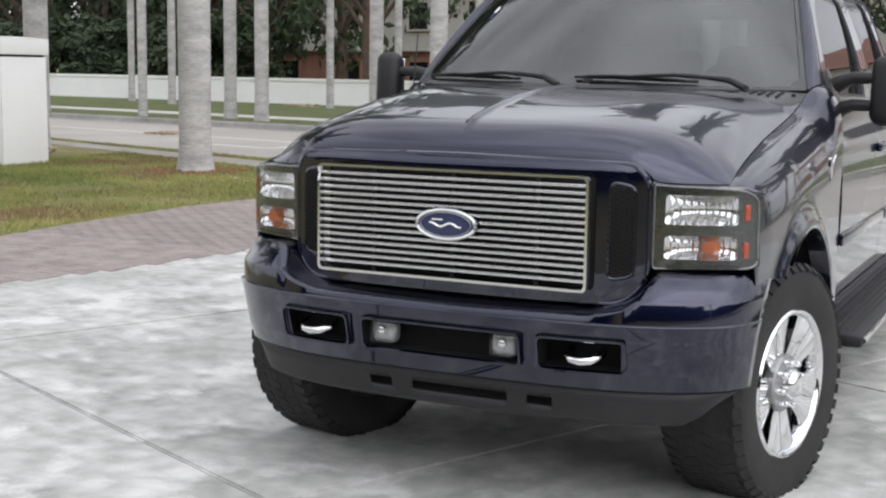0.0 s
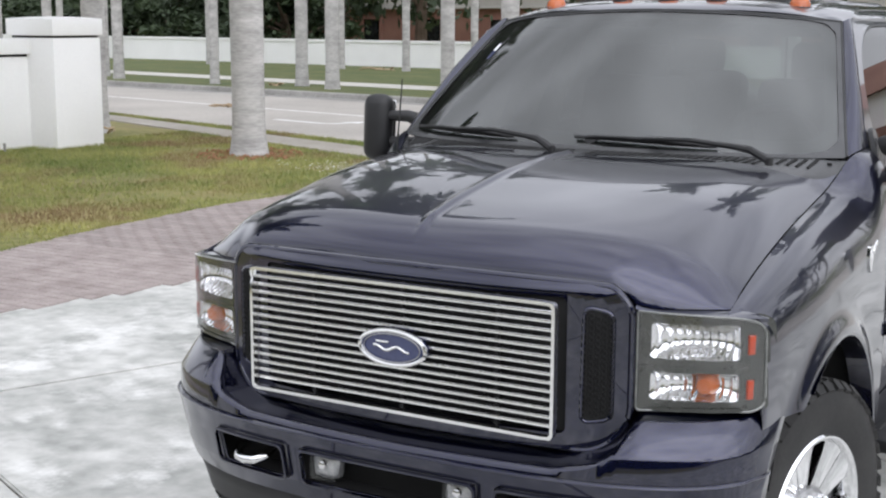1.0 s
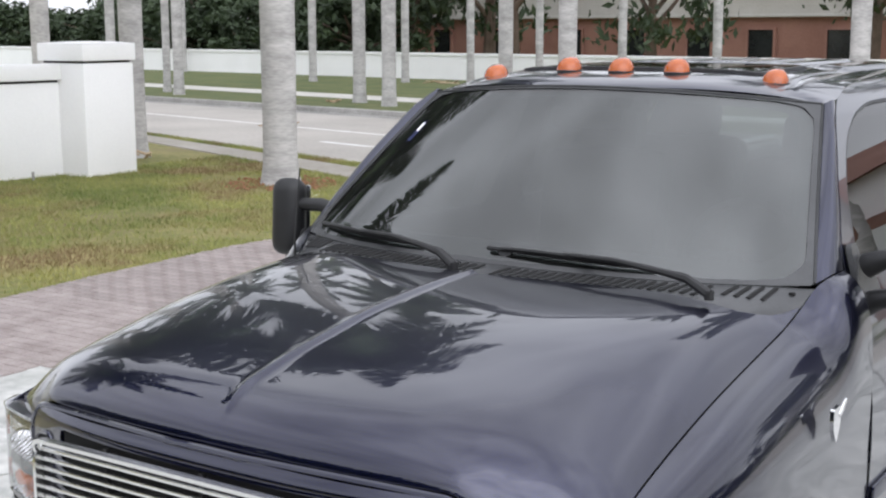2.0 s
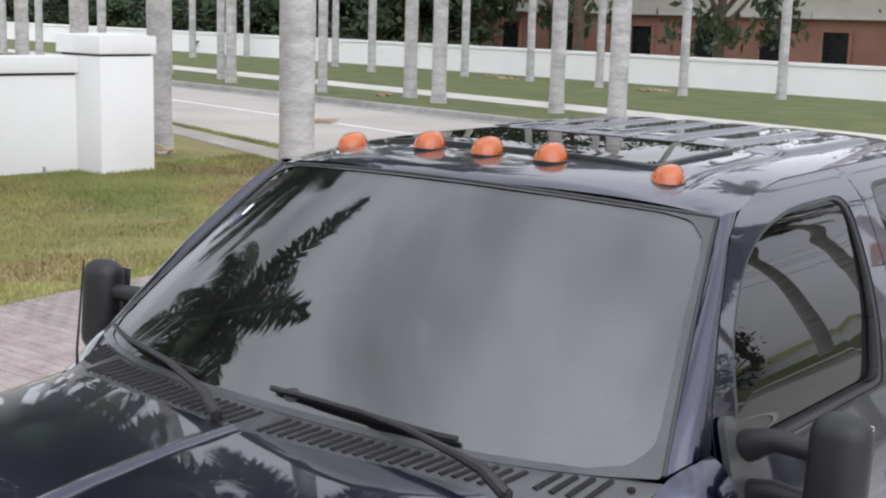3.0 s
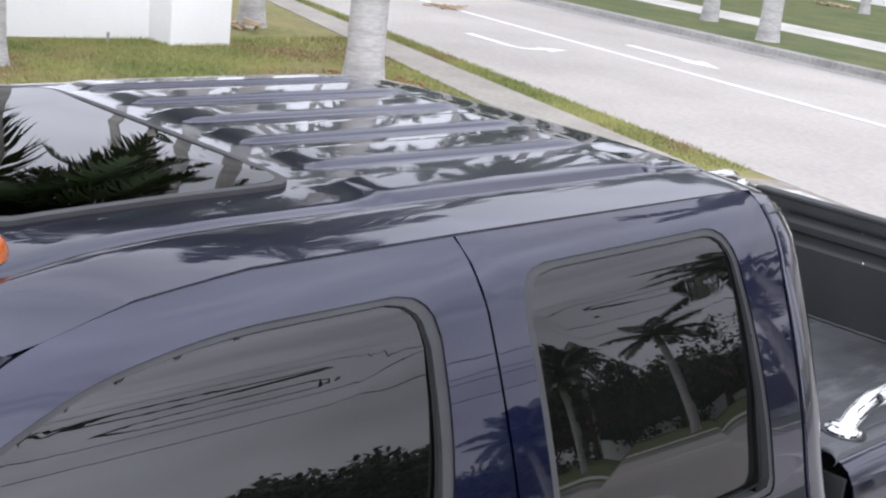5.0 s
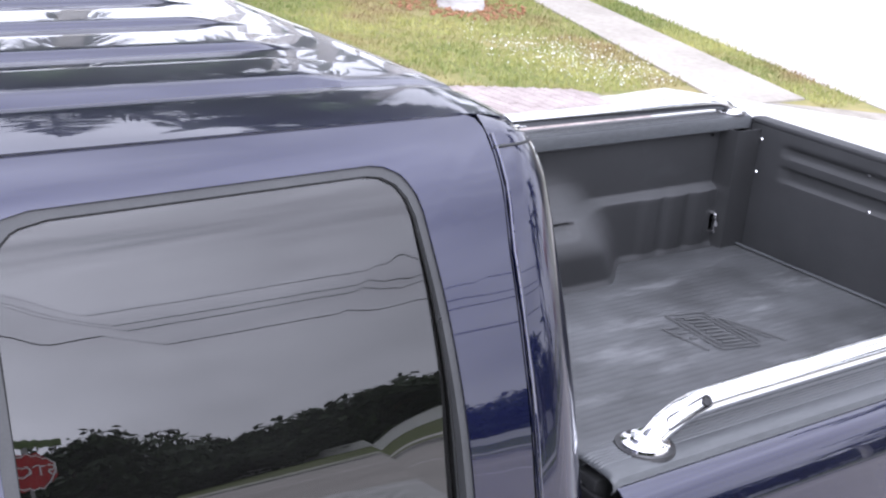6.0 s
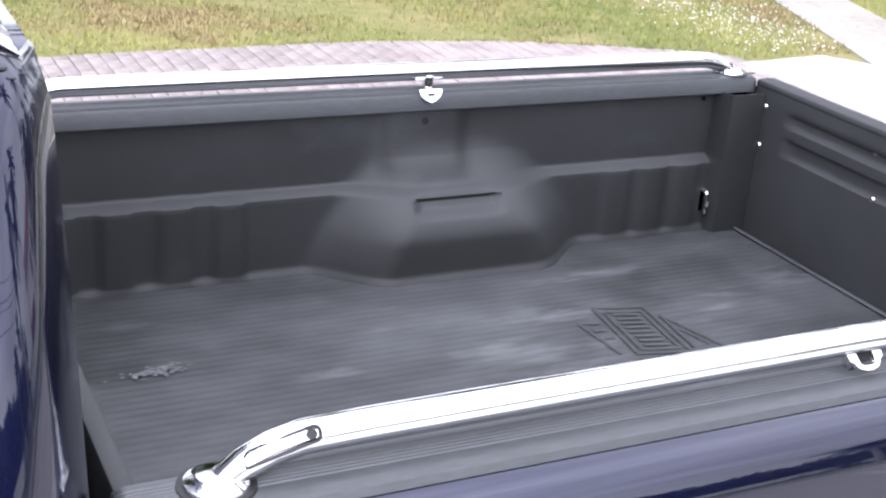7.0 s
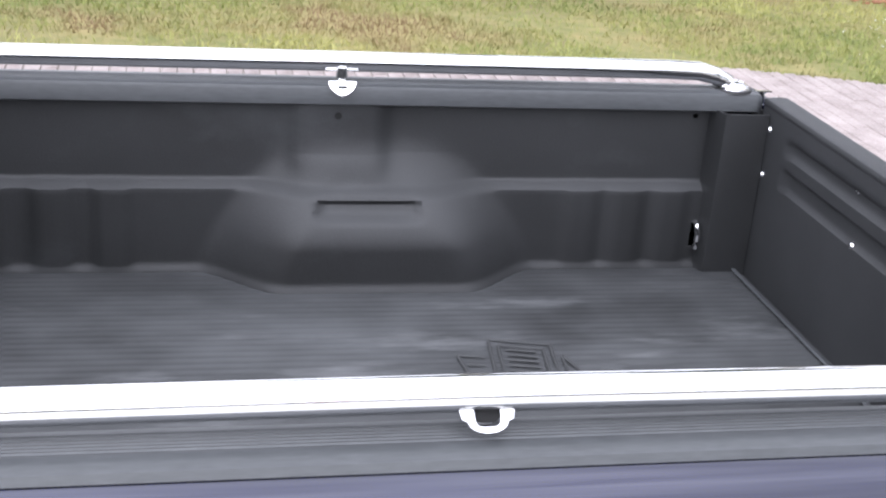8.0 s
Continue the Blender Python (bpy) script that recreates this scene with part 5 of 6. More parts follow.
HALF = len(BP) // 2


def b_top(x):
    a = abs(x)
    return lerp(a, (0, .50, .56, .61, .65, .70, .992), (.772, .778, .79, .803, .83, .904, .902))


def b_bot(x):
    return lerp(abs(x), (0, .5, .8, .95, .992), (.512, .514, .518, .522, .524))


LEV = ("bot", .530, .585, .592, .698, .705, .744, .751, "face", "edge", "lip", "top")


def b_z(lv, x):
    if lv == "bot":
        return b_bot(x)
    if lv == "top":
        return b_top(x)
    if lv == "face":
        return min(.815, b_top(x) - .014)
    if lv == "edge":
        return min(.826, b_top(x) - .010)
    if lv == "lip":
        return b_top(x) - .006
    return max(lv, b_bot(x) + .002 * (LEV.index(lv)))


def tuck(z):
    """How far the lower face leans back under the crease."""
    return lerp(z, (.51, .53, .592, .698, .744), (.066, .054, .030, .006, 0))


rows = []
for lv in LEV:
    row = []
    for x in [p[0] for p in BP]:
        y = bpath[x]
        z = b_z(lv, x)
        dy = 0
        if lv == "bot":
            dy = .02
        if z < .744:
            dy += tuck(z)
        if lv in (.744,):
            dy = -.006
        if lv == .751:
            dy = .006
        if lv == "face":
            dy = .008
        if lv == "edge":
            dy = .012
        if lv == "lip":
            dy = .018 + .062 * smooth(.79, .9, z)
        if lv == "top":
            dy = .032 + .062 * smooth(.79, .9, z)
        if abs(x) > .83:
            # the end is cut back round the wheel arch
            ye = lerp(z, (.50, .66, .76, .88, .91), (.285, .315, .355, .44, .48))
            y = .118 + (y - .118) * (ye - .118) / (.555 - .118)
            x = math.copysign(lerp(y, [q[1] for q in BP[HALF:]], [q[0] for q in BP[HALF:]]), x)
        row.append((x * (1 - dy * .25), y + dy, z))
    rows.append(row)
XS = [p[0] for p in BP]


def in_slot(i, j):
    if LEV[i] != .592:
        return False
    a, b = XS[j], XS[j + 1]
    m = (abs(a) + abs(b)) / 2
    return m < .285 or .35 < m < .62


bumper = solid(part("front_bumper", grid(rows, skip=in_slot), PAINT, truck, "navy painted front bumper with lamp slots"), .010, split=False)
top_rows = [rows[-1], [(p[0] * .96, p[1] + .10, p[2] + .004) for p in rows[-1]]]
part("bumper_top", grid(top_rows), PAINT, bumper)
part("bumper_crease", tube([(p[0], p[1] + .001, .7475) for p in rows[6]], .003, 6), PAINT, bumper)
for x0, x1 in ((-.29, .29), (.345, .63), (-.63, -.345)):
    bm = bmesh.new()
    yb = max(bpath.get(round(x0, 3), 0), bpath.get(round(x1, 3), 0)) + .10
    ya, yc = bpath[x0] + .004, bpath[x1] + .004
    grid([[(x0, ya + tuck(z0), z0), (x0, yb, z0), (x1, yb, z0), (x1, yc + tuck(z0), z0)] for z0 in (.592, .698)], bm)
    for z0 in (.592, .698):
        grid([[(x0, ya + tuck(z0), z0), (x1, yc + tuck(z0), z0)], [(x0, yb, z0), (x1, yb, z0)]], bm)
    part("slot_recess", bm, DARK, bumper, "black recess", smooth=False)
    O = rounded([(x0, .588), (x1, .588), (x1, .702), (x0, .702)], .022)
    I = rounded([(x0 + .006, .595), (x1 - .006, .595), (x1 - .006, .695), (x0 + .006, .695)], .02)
    solid(part("slot_rim", ring(O, I, lambda x, z: (x, lerp(x, XS, [bpath[q] for q in XS]) - .003 + tuck(z), z), steps=1), PAINT, bumper), .012)
for s in (1, -1):
    fog = part("driving_lamp", box((s * .222, .042, .650), (.100, .06, .092), bevel=.029, seg=4), LAMPGREY, bumper, "square clear driving lamp")
    part("lens", box((s * .222, .010, .650), (.094, .036, .086), bevel=.0178, seg=4), LENS, fog)
    part("bulb", lathe([(-.02, 0), (-.014, .012), (0, .016), (.01, .01)], 12, "y"), CHROME, fog).matrix_basis = pose(s * .222, .016, .654)
    hook = part("tow_hook", tube([(s * (.42 + .02), .07, .65), (s * .44, .02, .640), (s * .465, -.004, .630), (s * .495, -.008, .628), (s * .522, -.002, .632), (s * .545, .03, .642), (s * .545, .07, .65)], .0135, 10), CHROME, bumper, "chrome tow hook loop")
    part("hook_bar", tube([(s * .47, .05, .683), (s * .52, .05, .683)], .006, 8), CHROME, hook)
# lower valance
SLOTS = ((-.305, -.215), (-.135, .225), (.295, .385))
vx = sorted({q for q in XS if abs(q) < .95} | {q for sl in SLOTS for q in sl})
VZ = ((0, .525), (.5, .484), (.8, .452), (1, .425), (2.2, .410))
rows = [[(x * (.985 - .02 * k), lerp(x, XS, [bpath[q] for q in XS]) + .075 + .02 * k, .525 + (z - .525) * (1 - smooth(.80, .95, abs(x)) * .9)) for x in vx] for k, z in VZ]
val = solid(part("valance", grid(rows, skip=lambda i, j: i == 1 and any(q0 - .001 < (vx[j] + vx[j + 1]) / 2 < q1 for q0, q1 in SLOTS)), PLASTIC, truck, "black plastic front valance with slots"), .008, split=False)
part("slot_backing", box((0, .16, .47), (.9, .03, .10)), DARK, val)

# ---- wheels ----
def wheel(s):
    w = thing("wheel", 0, 0)
    prof = [(-.14, .26), (-.15, .30), (-.155, .36), (-.152, .400), (-.137, .425), (-.10, .434), (.10, .434), (.137, .425), (.152, .400), (.155, .36), (.15, .30), (.14, .262), (.10, .255), (-.10, .255), (-.14, .26)]
    tyre = part("tyre", lathe(prof, 64), TYRE, w, "black all-terrain tyre")
    tb = bmesh.new()
    for k in range(60):
        a = k * math.tau / 60
        for i, (x, wd) in enumerate(((-.118, .05), (-.05, .05), (.02, .05), (.088, .05))):
            aa = a + (i % 2) * .05
            box((x + .008, .4335 * math.cos(aa), .4335 * math.sin(aa)), (wd, .005, .030), tb, rot=Matrix.Rotation(aa, 4, "X") @ Matrix.Rotation(.3 * (1 if i % 2 else -1), 4, "Y"))
    for k in range(44):
        a = k * math.tau / 44
        for sx in (-1, 1):
            box((sx * .143, .418 * math.cos(a), .418 * math.sin(a)), (.034, .010 if k % 2 else .014, .036), tb, rot=Matrix.Rotation(a, 4, "X") @ Matrix.Rotation(sx * -.75, 4, "Z"))
    part("tread", tb, TYRE, tyre, smooth=False)
    rim_prof = [(-.14, .262), (-.13, .245), (-.05, .235), (.06, .235), (.135, .246), (.148, .258), (.150, .266), (.142, .272), (.135, .262)]
    rim = part("rim", lathe(rim_prof, 48), CHROME, w, "polished five spoke rim")
    part("brake_disc", lathe([(.0, .05), (.0, .19), (.02, .19), (.02, .05)], 32), STEEL, w)
    part("barrel_shadow", lathe([(-.02, .0), (-.02, .232), (-.03, .232)], 32), DARK, w)
    for k in range(5):
        a0 = k * math.tau / 5 + .3
        bm = bmesh.new()
        for half in (-1, 1):
            rows = []
            for r, wd, x in ((.065, .042, .100), (.10, .056, .112), (.15, .074, .118), (.19, .092, .124), (.215, .108, .128), (.250, .146, .134)):
                off = half * (wd * .5 + .0015)
                rows.append([(x - .035, (off - half * wd * .5), r), (x, (off - half * wd * .5) * .98, r), (x + .005, off, r), (x, off + half * wd * .5, r), (x - .035, off + half * wd * .5, r)])
            grid([[(p[0], p[1], p[2]) for p in row] for row in rows], bm)
        bm.transform(Matrix.Rotation(a0, 4, "X"))
        part("spoke", bm, CHROME, rim)
    hub = part("hub_cap", lathe([(.08, .056), (.140, .054), (.160, .052), (.172, .044), (.178, .030), (.180, 0)], 32), CHROME, w, "chrome hub cap")
    part("hub_face", lathe([(.09, .105), (.122, .104), (.126, .098), (.122, .050)], 32), STEEL, w, "dull grey hub face")
    for k in range(8):
        a = k * math.tau / 8
        n = part("lug_nut", lathe([(.10, .012), (.150, .012), (.158, .008), (.160, 0)], 10), CHROME, hub)
        n.matrix_basis = Matrix.Translation((0, .078 * math.cos(a), .078 * math.sin(a)))
    return w


first = wheel(1)
first.parent = truck
first.matrix_basis = pose(.84, ARCH_Y - .055, .432) @ pose(0, 0, 0, 0, 0, -13) @ pose(0, 0, 0, 12)
for x, y, rz, rx in ((-.865, ARCH_Y - .05, 167, 20), (.80, REAR_Y, 0, 40), (-.80, REAR_Y, 180, 70)):
    copy_thing(first, pose(x, y, .432, 0, 0, rz) @ pose(0, 0, 0, rx))

# ---- cargo bed ----
B0, B1 = 3.885, 6.10
FLOOR_Z = .955
for s in (1, -1):
    ys = sorted(set(list(np.round(np.linspace(B0, B1 + .07, 24), 3)) + list(np.round(np.linspace(REAR_Y - .5, REAR_Y + .5, 25), 3))))
    prof = [(.866, 1.412), (.886, 1.409), (.908, 1.395), (.926, 1.365), (.938, 1.325), (.950, 1.28), (.968, 1.22), (.985, 1.15), (.995, 1.05), (.995, .9), (.985, .75), (.965, .60)]
    rows = []
    for y in ys:
        low = arch_low(y, REAR_Y, .60)
        row = []
        for x, z in prof:
            zz = max(z, low)
            xx = lerp(-zz, [-p[1] for p in prof], [p[0] for p in prof])
            fl = .022 * math.exp(-(((zz - ARCH_Z) ** 2 + (y - REAR_Y) ** 2) ** .5 - ARCH_R) ** 2 / .0022)
            row.append((s * (xx + fl), y, zz))
        rows.append(row)
    bs = solid(part("bed_side", grid(rows), PAINT, truck, "navy bed side with flared wheel arch"), .003)
    part("bed_front_edge", box((s * .83, B0 - .004, 1.10), (.16, .012, .56), bevel=.003), PLASTIC, bs)
    lip = [[(s * (x - dx), REAR_Y + (ARCH_R - dr) * math.cos(a), ARCH_Z + (ARCH_R - dr) * math.sin(a)) for x, dx, dr in ((1.012, 0, 0), (1.014, .004, .012), (1.0, .03, .018), (.95, .1, .018))] for a in np.linspace(-.05, 3.19, 28)]
    part("arch_lip", grid(lip), PAINT, bs)
    solid(part("wheel_well", grid([[(s * x, REAR_Y + .53 * math.cos(a), ARCH_Z + .50 * math.sin(a)) for x in (.97, .5)] for a in np.linspace(-.3, 3.4, 20)]), DARK, bs), .01)
    part("bed_corner", box((s * .885, 6.135, 1.0), (.17, .07, .79), bevel=.01), PAINT, bs)
    tail = part("tail_lamp", box((s * .955, B1 + .03, 1.08), (.06, .09, .36), bevel=.012), RED, bs)

    # ribbed black rail cap along the top of the bed side
    capp = [(.876, 1.402), (.881, 1.412), (.876, 1.423), (.864, 1.428), (.848, 1.429)]
    for k in range(6):
        x = .838 - k * .0075
        capp += [(x + .003, 1.4285), (x + .001, 1.4305), (x - .002, 1.4305), (x - .004, 1.4285)]
    capp += [(.790, 1.428), (.782, 1.425), (.779, 1.418), (.778, 1.382), (.786, 1.378), (.80, 1.378)]
    cy = [B0 - .005, B0 + .01, 4.5, 5.0, 5.5, B1 - .01, B1 + .005]
    solid(part("rail_cap", grid([[(s * x, y, z - (.006 if i in (0, 6) else 0)) for x, z in capp] for i, y in enumerate(cy)]), CAPGREY, bs, "weathered black ribbed plastic bed rail cap"), .003, split=False)

    # inner bed wall: upper panel, ledge, lower panel with ribs, wheelhouse
    def inner_x(y, z):
        x = .812
        post = smooth(4.90, 4.96, y) * (1 - smooth(5.12, 5.18, y))
        x -= .022 * post * smooth(1.17, 1.25, z)
        if z < 1.19:
            t = smooth(1.19, 1.165, z)
            x -= .030 * t
            rib = 0
            for c in (4.09, 4.23, 4.37, 4.51, 5.66, 5.78, 5.90):
                rib = max(rib, smooth(.048, .030, abs(y - c)))
            x -= (.012 if y < 5 else .008) * rib * t * smooth(.94, .99, z)
        if z < 1.02:
            x -= .012 * smooth(.99, .955, z) ** 2
        # wheelhouse: rounded box swelling out of the wall
        h = (z - .955) / .26
        cut = .30 * max(0, h) ** 1.4
        wy = smooth(4.69 + cut * .45, 4.91 + cut * .40, y) * (1 - smooth(5.34 - cut * .45, 5.56 - cut * .5, y))
        bulge = .142 * wy * (1 - smooth(.40, 1.28, h)) ** .85
        slot = smooth(4.97, 5.00, y) * (1 - smooth(5.21, 5.24, y)) * smooth(1.118, 1.138, z) * (1 - smooth(1.155, 1.175, z))
        x -= bulge - .026 * slot
        if y > 5.985:
            x += (.742 - x) * smooth(5.985, 6.0, y)
        return x

    ys = sorted(set(list(np.round(np.linspace(3.90, 6.112, 150), 4)) + [5.985, 5.9925, 6.0]))
    zs = list(np.round(np.linspace(FLOOR_Z - .01, 1.26, 52), 4)) + [1.30, 1.34, 1.385]
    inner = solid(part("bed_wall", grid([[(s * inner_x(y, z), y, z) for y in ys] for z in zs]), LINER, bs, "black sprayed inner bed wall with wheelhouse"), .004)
    part("drain_hole", lathe([(-.002, 0), (-.002, .009), (.0, .009)], 14, "x"), DARK, inner).matrix_basis = pose(s * .783, 5.036, 1.352)
    part("drain_hole", lathe([(-.002, 0), (-.002, .007), (.0, .007)], 14, "x"), DARK, inner).matrix_basis = pose(s * .806, 5.945, 1.36)
    latch = part("tie_down", tube([(s * .785, 5.975, 1.085), (s * .765, 5.975, 1.08), (s * .757, 5.977, 1.06), (s * .757, 5.977, 1.04), (s * .765, 5.977, 1.018), (s * .785, 5.977, 1.012)], .0075, 8), CHROME, inner, "chrome tie-down loop")
    part("latch_plate", box((s * .783, 5.972, 1.05), (.010, .022, .07), bevel=.003), CHROME, latch)

    # chrome bed rail
    zc = 1.476
    path = [(s * .822, 4.000, 1.424), (s * .822, 4.012, 1.436), (s * .821, 4.035, 1.453), (s * .819, 4.07, 1.467), (s * .817, 4.11, 1.475), (s * .815, 4.2, zc), (s * .812, 5.0, zc + .002), (s * .815, 5.86, zc), (s * .817, 5.94, 1.473), (s * .82, 5.985, 1.462), (s * .824, 6.02, 1.446), (s * .826, 6.04, 1.424)]
    rail = part("chrome_rail", tube(path, [.020, .021, .022, .023, .0235, .024, .024, .024, .0235, .022, .021, .020], 18), CHROME, truck, "polished chrome tubular bed rail")
    for y, nx in ((4.0, .822), (6.04, .826)):
        part("foot", lathe([(-.004, 0), (-.004, .043), (.004, .041), (.008, .03), (.014, .026), (.016, .0)], 24, "z"), CHROME, rail, "chrome round foot").matrix_basis = pose(s * nx, y, 1.433)
        part("foot_gasket", lathe([(-.004, 0), (-.004, .052), (.002, .050), (.003, 0)], 24, "z"), PLASTIC, rail).matrix_basis = pose(s * nx, y, 1.430)
    stadium = rounded([(4.030, -.0095), (4.128, -.0095), (4.128, .0095), (4.030, .0095)], .0094)
    on_rail = lambda y, b, r: (s * (.8185 + .80 * r - .60 * b), y, curve(y, (4.012, 4.035, 4.07, 4.11, 4.2), (1.436, 1.453, 1.467, 1.475, 1.476)) + .60 * r + .80 * b)
    slot = part("rail_slot", tube([on_rail(p.x, p.y, .0228) for p in stadium + stadium[:1]], .0022, 6), PLASTIC, rail, "oval slot at the rail end")
    part("slot_bolt", tube([on_rail(4.116, 0, .016), on_rail(4.116, 0, .0255)], .007, 12), PLASTIC, slot)
    # clamp bracket under the middle of the rail
    if s > 0:
        cx, cy0 = .824, 5.029
        tabo = [Vector((-.050, 0)), Vector((.050, 0)), Vector((.046, -.020))] + [Vector((.036 * math.cos(a), -.024 - .020 * math.sin(a))) for a in np.linspace(0, math.pi, 12)] + [Vector((-.046, -.020))]
        slot = rounded([(-.022, -.033), (.022, -.033), (.024, .002), (-.024, .002)], [.014, .014, .002, .002])
        tab = solid(part("bracket", ring(tabo, slot, lambda p, q: (cx - q * .55 + .004, cy0 + p * .70, 1.466 + q * .50), n=48, steps=1), CHROME, rail, "chrome clamp bracket"), .006)
        part("bracket_eye", disc(slot, lambda p, q: (cx - q * .55 - .006, cy0 + p * .75, 1.466 + q * .50), 2), DARK, tab)
        part("bracket_stem", box((.812, cy0, 1.446), (.026, .026, .034), bevel=.005), CHROME, tab)
    else:
        cy0 = 5.042
        tabo = rounded([(-.034, .000), (.034, .000), (.028, -.018), (0, -.036), (-.028, -.018)], [.004, .004, .012, .022, .012])
        slot = rounded([(-.011, -.010), (.011, -.010), (.011, -.017), (-.011, -.017)], .003)
        tab = solid(part("bracket", ring(tabo, slot, lambda p, q: (-.782 - q * .4, cy0 + p, 1.437 + q), n=48, steps=1), ALLOY, rail, "satin clamp bracket"), .005)
        part("bracket_stem", lathe([(1.436, .0), (1.436, .014), (1.468, .014), (1.468, 0)], 14, "z"), ALLOY, tab).matrix_basis = pose(-.798, cy0, 0)
        part("bracket_flange", box((-.800, cy0, 1.462), (.02, .078, .005), bevel=.002), ALLOY, tab)

# bed floor with its ribbed mat
mx = np.linspace(-.762, .762, 229)
rows = [[(x, y, .960 + (.0009 if k % 4 in (0, 1) else 0)) for k, x in enumerate(mx)] for y in (3.93, 4.5, 5.2, 6.0, 6.085)]
mat_ob = solid(part("bed_mat", grid(rows), MAT_RUBBER, truck, "scuffed grey black ribbed rubber bed mat"), .008)
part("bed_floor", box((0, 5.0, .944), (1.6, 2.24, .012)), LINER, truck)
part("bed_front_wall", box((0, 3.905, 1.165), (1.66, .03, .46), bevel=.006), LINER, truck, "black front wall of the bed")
part("mat_edge", tube([(x, 6.082, .968) for x in np.linspace(-.74, .74, 12)], .007, 8, flat=.4), CAPGREY, mat_ob, "grey worn edge of the mat")
# moulded plain bars of unreadable lettering on the mat
logo = bmesh.new()


def on_mat(a, b):
    q = Vector((-.36, 5.34, .9655)) + Vector((.255, -.03, 0)) * b + Vector((.03, .135, 0)) * a
    return q


def bar(a0, b0, a1, b1, r=.004):
    tube([on_mat(a0, b0), on_mat(a1, b1)], r * .8, 6, logo, flat=.35)


for q in ((0, 0, 1, 0), (1, 0, 1.0, 1.0), (0, 0, 0, 1.0), (0, 1, 1, 1), (.14, .10, .86, .10), (.86, .10, .86, .92), (.14, .10, .14, .92), (.14, .92, .86, .92)):
    bar(*q)
for k in range(8):
    bar(.26, .17 + k * .095, .74, .17 + k * .095, .006)
for q in ((-.55, .35, -.12, .35), (-.55, .35, -.30, 1.0), (-.40, .5, -.12, .5), (-.3, .66, -.1, .66), (1.15, .2, 1.75, .95), (1.15, .2, 1.15, .9), (1.25, .5, 1.5, .85)):
    bar(*q)
part("moulded_panel", logo, TRIM, mat_ob, "moulded plain bars on the mat")
rng = random.Random(9)
sp = bmesh.new()
for k in range(90):
    x, y = -.345 + rng.gauss(0, .011), 4.225 + rng.gauss(0, .042)
    d = [bmesh_v for bmesh_v in [(x + rng.uniform(.001, .005) * math.cos(a), y + rng.uniform(.002, .009) * math.sin(a), .9662 + .0002 * k / 30) for a in np.linspace(0, 6.28, 7)[:-1]]]
    sp.faces.new([sp.verts.new(p) for p in d])
part("dried_splash", sp, WORN, mat_ob, "dried white splash on the mat", smooth=False)

# tailgate
def gate_y(x, z):
    y = 6.118
    y += .012 * smooth(.03, .018, abs(z - 1.255)) * (1 - smooth(.60, .64, abs(x)))
    y += .012 * smooth(.022, .012, abs(z - 1.335)) * (1 - smooth(.60, .64, abs(x)))
    return y


gx, gz = np.linspace(-.785, .785, 81), np.linspace(.95, 1.405, 54)
gate = part("tailgate", grid([[(x, gate_y(x, z), z) for x in gx] for z in gz]), GATELINER, truck, "black lined tailgate, closed")
solid(gate, .003)
part("gate_shell", box((0, 6.155, 1.165), (1.62, .05, .50), bevel=.012), PAINT, gate, "navy outer tailgate skin")
part("gate_cap", box((0, 6.145, 1.408), (1.575, .065, .022), bevel=.008), GATELINER, gate)
for x, z in ((-.732, 1.349), (-.733, 1.231), (-.286, 1.347), (-.256, 1.229), (.286, 1.347), (.256, 1.229), (.732, 1.349), (.733, 1.231)):
    part("screw", lathe([(-.008, 0), (-.007, .006), (-.003, .009), (0, .0095)], 12, "y"), CHROME, gate).matrix_basis = pose(x, gate_y(x, z) - .001, z)
for s in (1, -1):
    part("gate_hinge", box((s * .795, 6.108, 1.37), (.018, .02, .03), bevel=.004), PLASTIC, gate)
part("rear_bumper", box((0, 6.27, .66), (1.9, .16, .2), bevel=.03), CHROME, truck, "chrome rear step bumper")

# ---- driveway bricks and grass ----
def brick_in(y):
    return lerp(y, (-8, 0, 2.8, 3.7, 4.9, 6, 9.9), (-5.6, -5.15, -4.75, -4.52, -4.32, -4.22, -4.2))


def brick_out(y):
    return lerp(y, (-8, 0, 3.2, 4.3, 5.6, 7.5, 8.6, 9.6, 10.4), (-7.2, -6.5, -6.45, -6.55, -6.72, -6.80, -6.66, -6.30, -5.95))


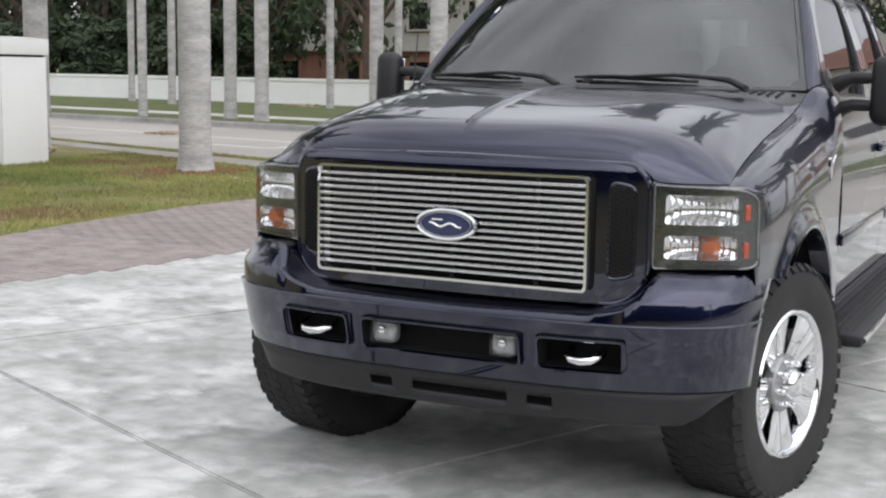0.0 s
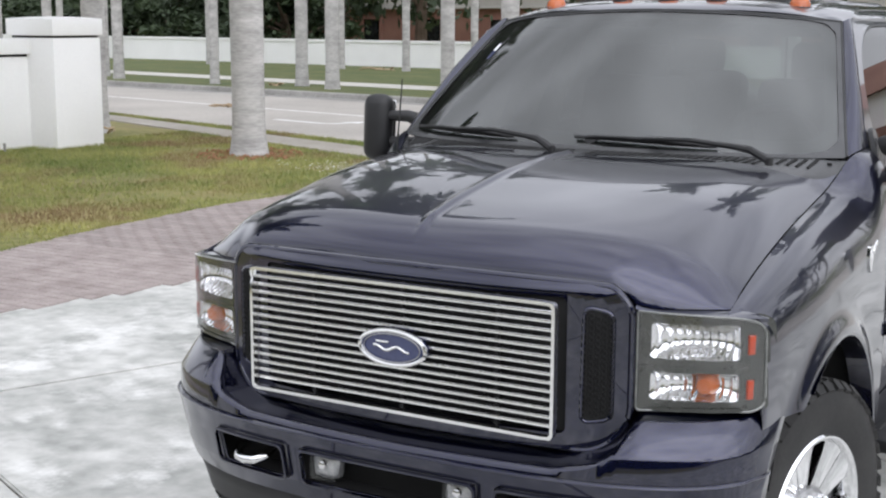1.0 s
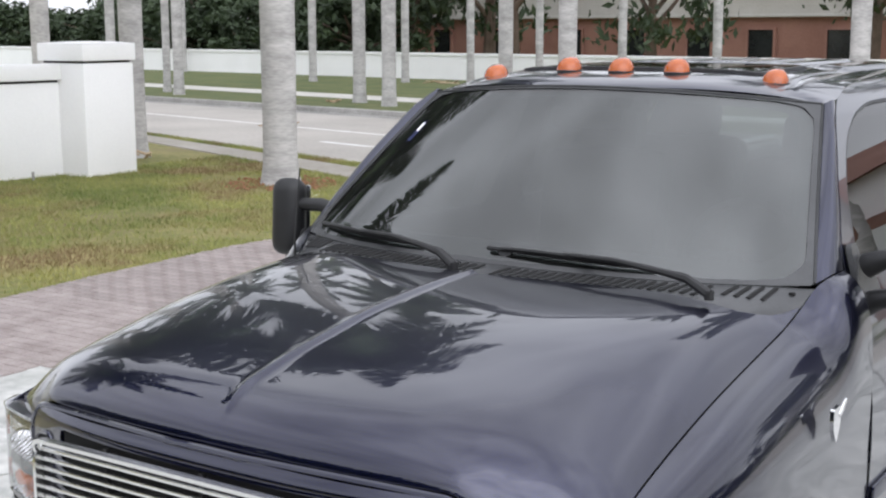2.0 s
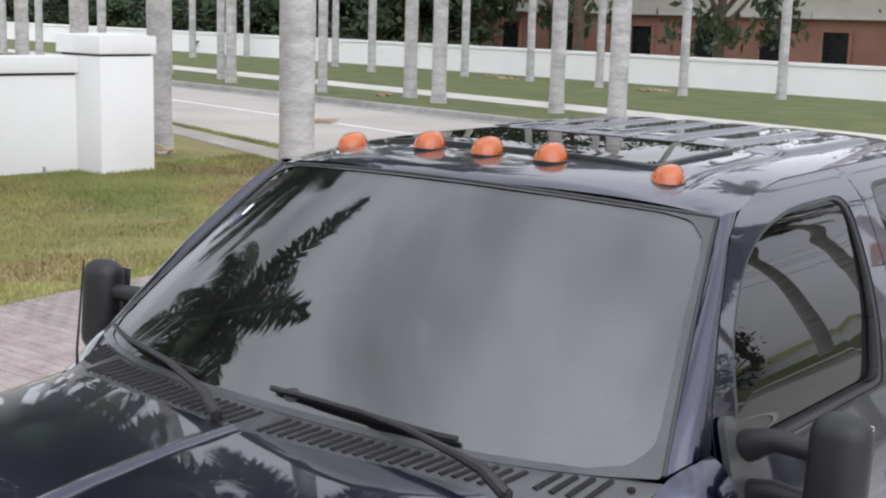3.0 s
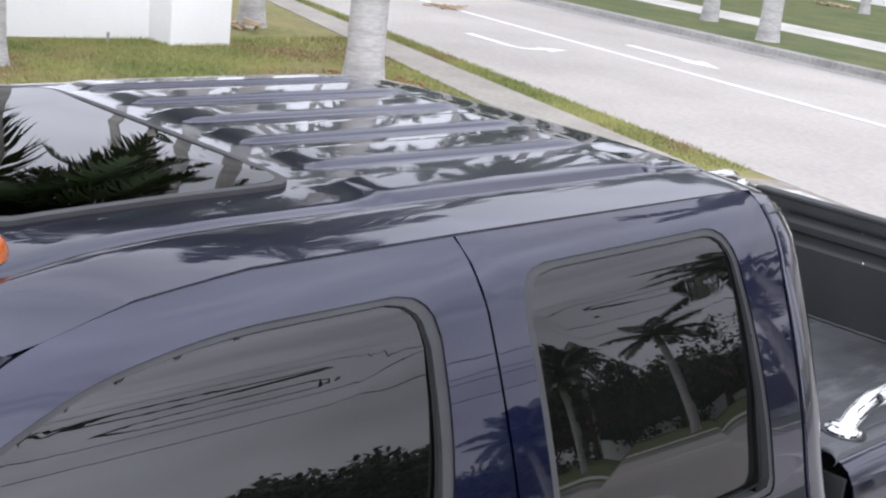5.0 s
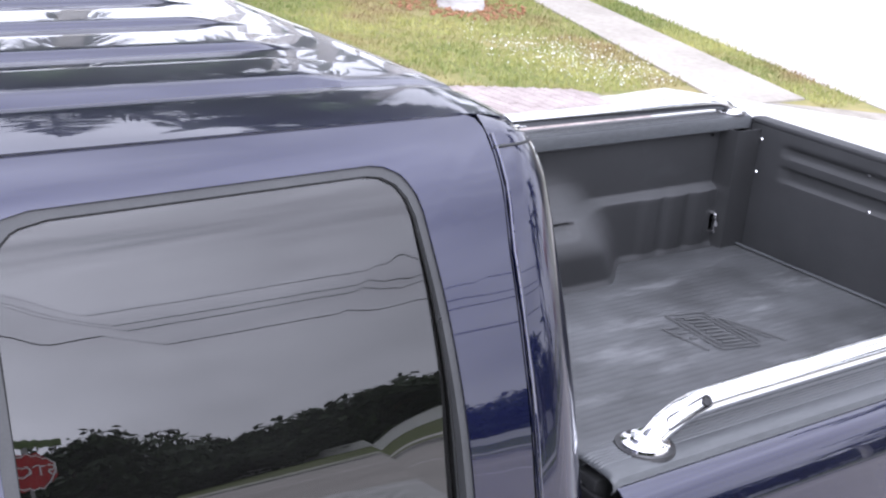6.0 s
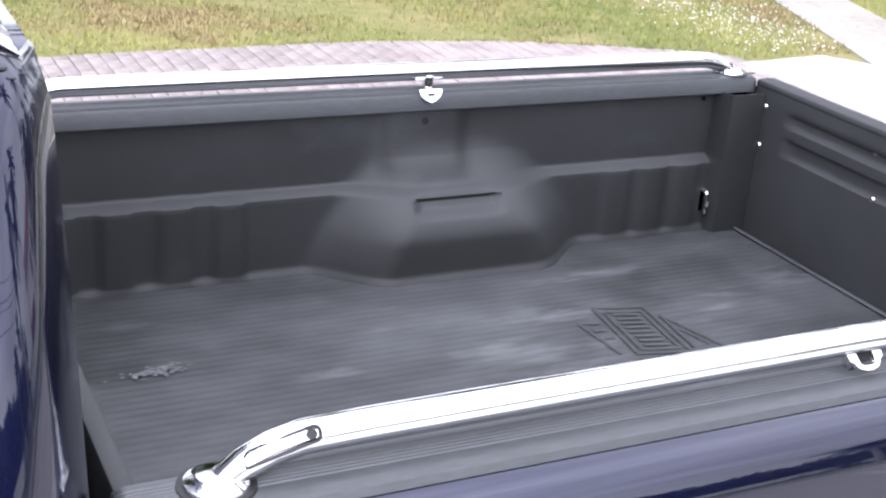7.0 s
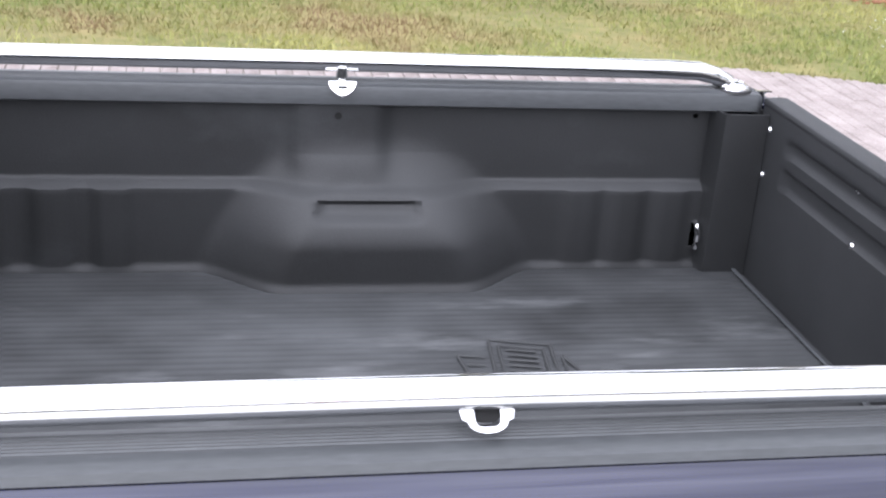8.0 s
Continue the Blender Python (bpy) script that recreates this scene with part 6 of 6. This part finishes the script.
bed = sheet("brick_border", [(brick_in(y), y) for y in np.linspace(-8, 10.3, 30)] + [(brick_out(y), y) for y in np.linspace(10.3, -8, 30)], 0.024, SAND, 0.03)
tagged(bed, "curved border of worn reddish paving bricks", "paving")
bb = box((0, 0, 0), (.208, .100, .02), bevel=.006, seg=1)
brick_mesh = bpy.data.meshes.new("brick")
bb.to_mesh(brick_mesh)
bb.free()
brick_mesh.materials.append(BRICK)
rng = random.Random(4)
made = 0
rest = bmesh.new()
half_mesh = brick_mesh.copy()
for v in half_mesh.vertices:
    v.co.x *= 0.485
for j in range(int(18.2 / .106)):
    y = -7.9 + j * .106
    x0, x1 = brick_out(y), brick_in(y)
    x = x0
    first_half = j % 2 == 1
    while x < x1 - .04:
        w = .1065 if first_half or x1 - x < .16 else .213
        me = half_mesh if w < .2 else brick_mesh
        first_half = False
        c = Vector((x + w / 2 + rng.uniform(-.003, .003), y + rng.uniform(-.002, .002), .027 + rng.uniform(-.002, .003)))
        m = Matrix.Translation(c) @ Euler((rng.uniform(-.01, .01), rng.uniform(-.01, .01), rng.uniform(-.012, .012))).to_matrix().to_4x4()
        if 5.0 < y < 8.4 and made < 300:
            ob = new("brick", me)
            ob.parent = bed
            ob.matrix_basis = m
            made += 1
        else:
            t = len(rest.verts)
            rest.from_mesh(me)
            rest.verts.ensure_lookup_table()
            bmesh.ops.transform(rest, matrix=m, verts=rest.verts[t:])
        x += w
rb = part("paving_bricks", rest, BRICK, bed, smooth=False)
tagged(rb, kind="stuff")


def scatter(name, n, where, hmin, hmax, material, seed, label, category, flat=False):
    rg = np.random.RandomState(seed)
    vs, fs = [], []
    c = 0
    while c < n:
        p = where(rg)
        if p is None:
            continue
        x, y, z = p
        h = rg.uniform(hmin, hmax)
        a = rg.uniform(0, math.tau)
        w = h * (0.5 if flat else 0.13)
        lx, ly = rg.normal(0, .4 * h), rg.normal(0, .4 * h)
        i = len(vs)
        vs += [(x - w * math.cos(a), y - w * math.sin(a), z), (x + w * math.cos(a), y + w * math.sin(a), z), (x + lx, y + ly, z + h)]
        fs.append((i, i + 1, i + 2))
        c += 1
    me = bpy.data.meshes.new(name)
    me.from_pydata(vs, [], fs)
    me.materials.append(material)
    ob = new(name, me)
    return tagged(ob, label, category, kind="stuff")


def lawn(rg):
    x, y = rg.uniform(-13.4, -5.4), rg.uniform(0.5, 14.5)
    if x > brick_out(min(y, 10.4)) - .02 or (y > 10.4 and y > 11.40 + .385 * (-5.6 - x)):
        return None
    if y > 11.40 + .385 * (-5.6 - x) and y < 12.48 + .355 * (-5.86 - x):
        return None
    if noise.noise((x * .8, y * .8, 3.0)) < -.25 and rg.rand() < .75:
        return None
    return x, y, 0.0


def verge_near(rg):
    x = rg.uniform(-24, -4.9)
    a, b = 12.48 + .355 * (-5.86 - x), road_near(x)
    if b - a < .05:
        return None
    return x, rg.uniform(a, b + rg.uniform(-.02, .06)), 0.0


def brick_edge(rg):
    y = rg.uniform(1, 10.4)
    return brick_out(y) + rg.uniform(-.05, .05), y, 0.015


scatter("lawn_grass", 90000, lawn, .022, .06, BLADE, 1, "short patchy green and straw-coloured lawn grass", "grass")
scatter("verge_grass", 16000, verge_near, .025, .06, BLADE, 2, "narrow grass verge beside the street", "grass")
scatter("edge_grass", 4000, brick_edge, .02, .05, BLADE, 3, "grass creeping over the brick edge", "grass")


def flowers(rg):
    x, y = -6.9 + rg.normal(0, .8), 11.2 + rg.normal(0, .38)
    if y > 11.36 + .385 * (-5.6 - x) or x > brick_out(min(y, 10.4)) - .05:
        return None
    return x, y, .02


scatter("lawn_flowers", 650, flowers, .009, .022, FLOWER, 4, "patch of tiny white flowers in the lawn", "flowers", True)
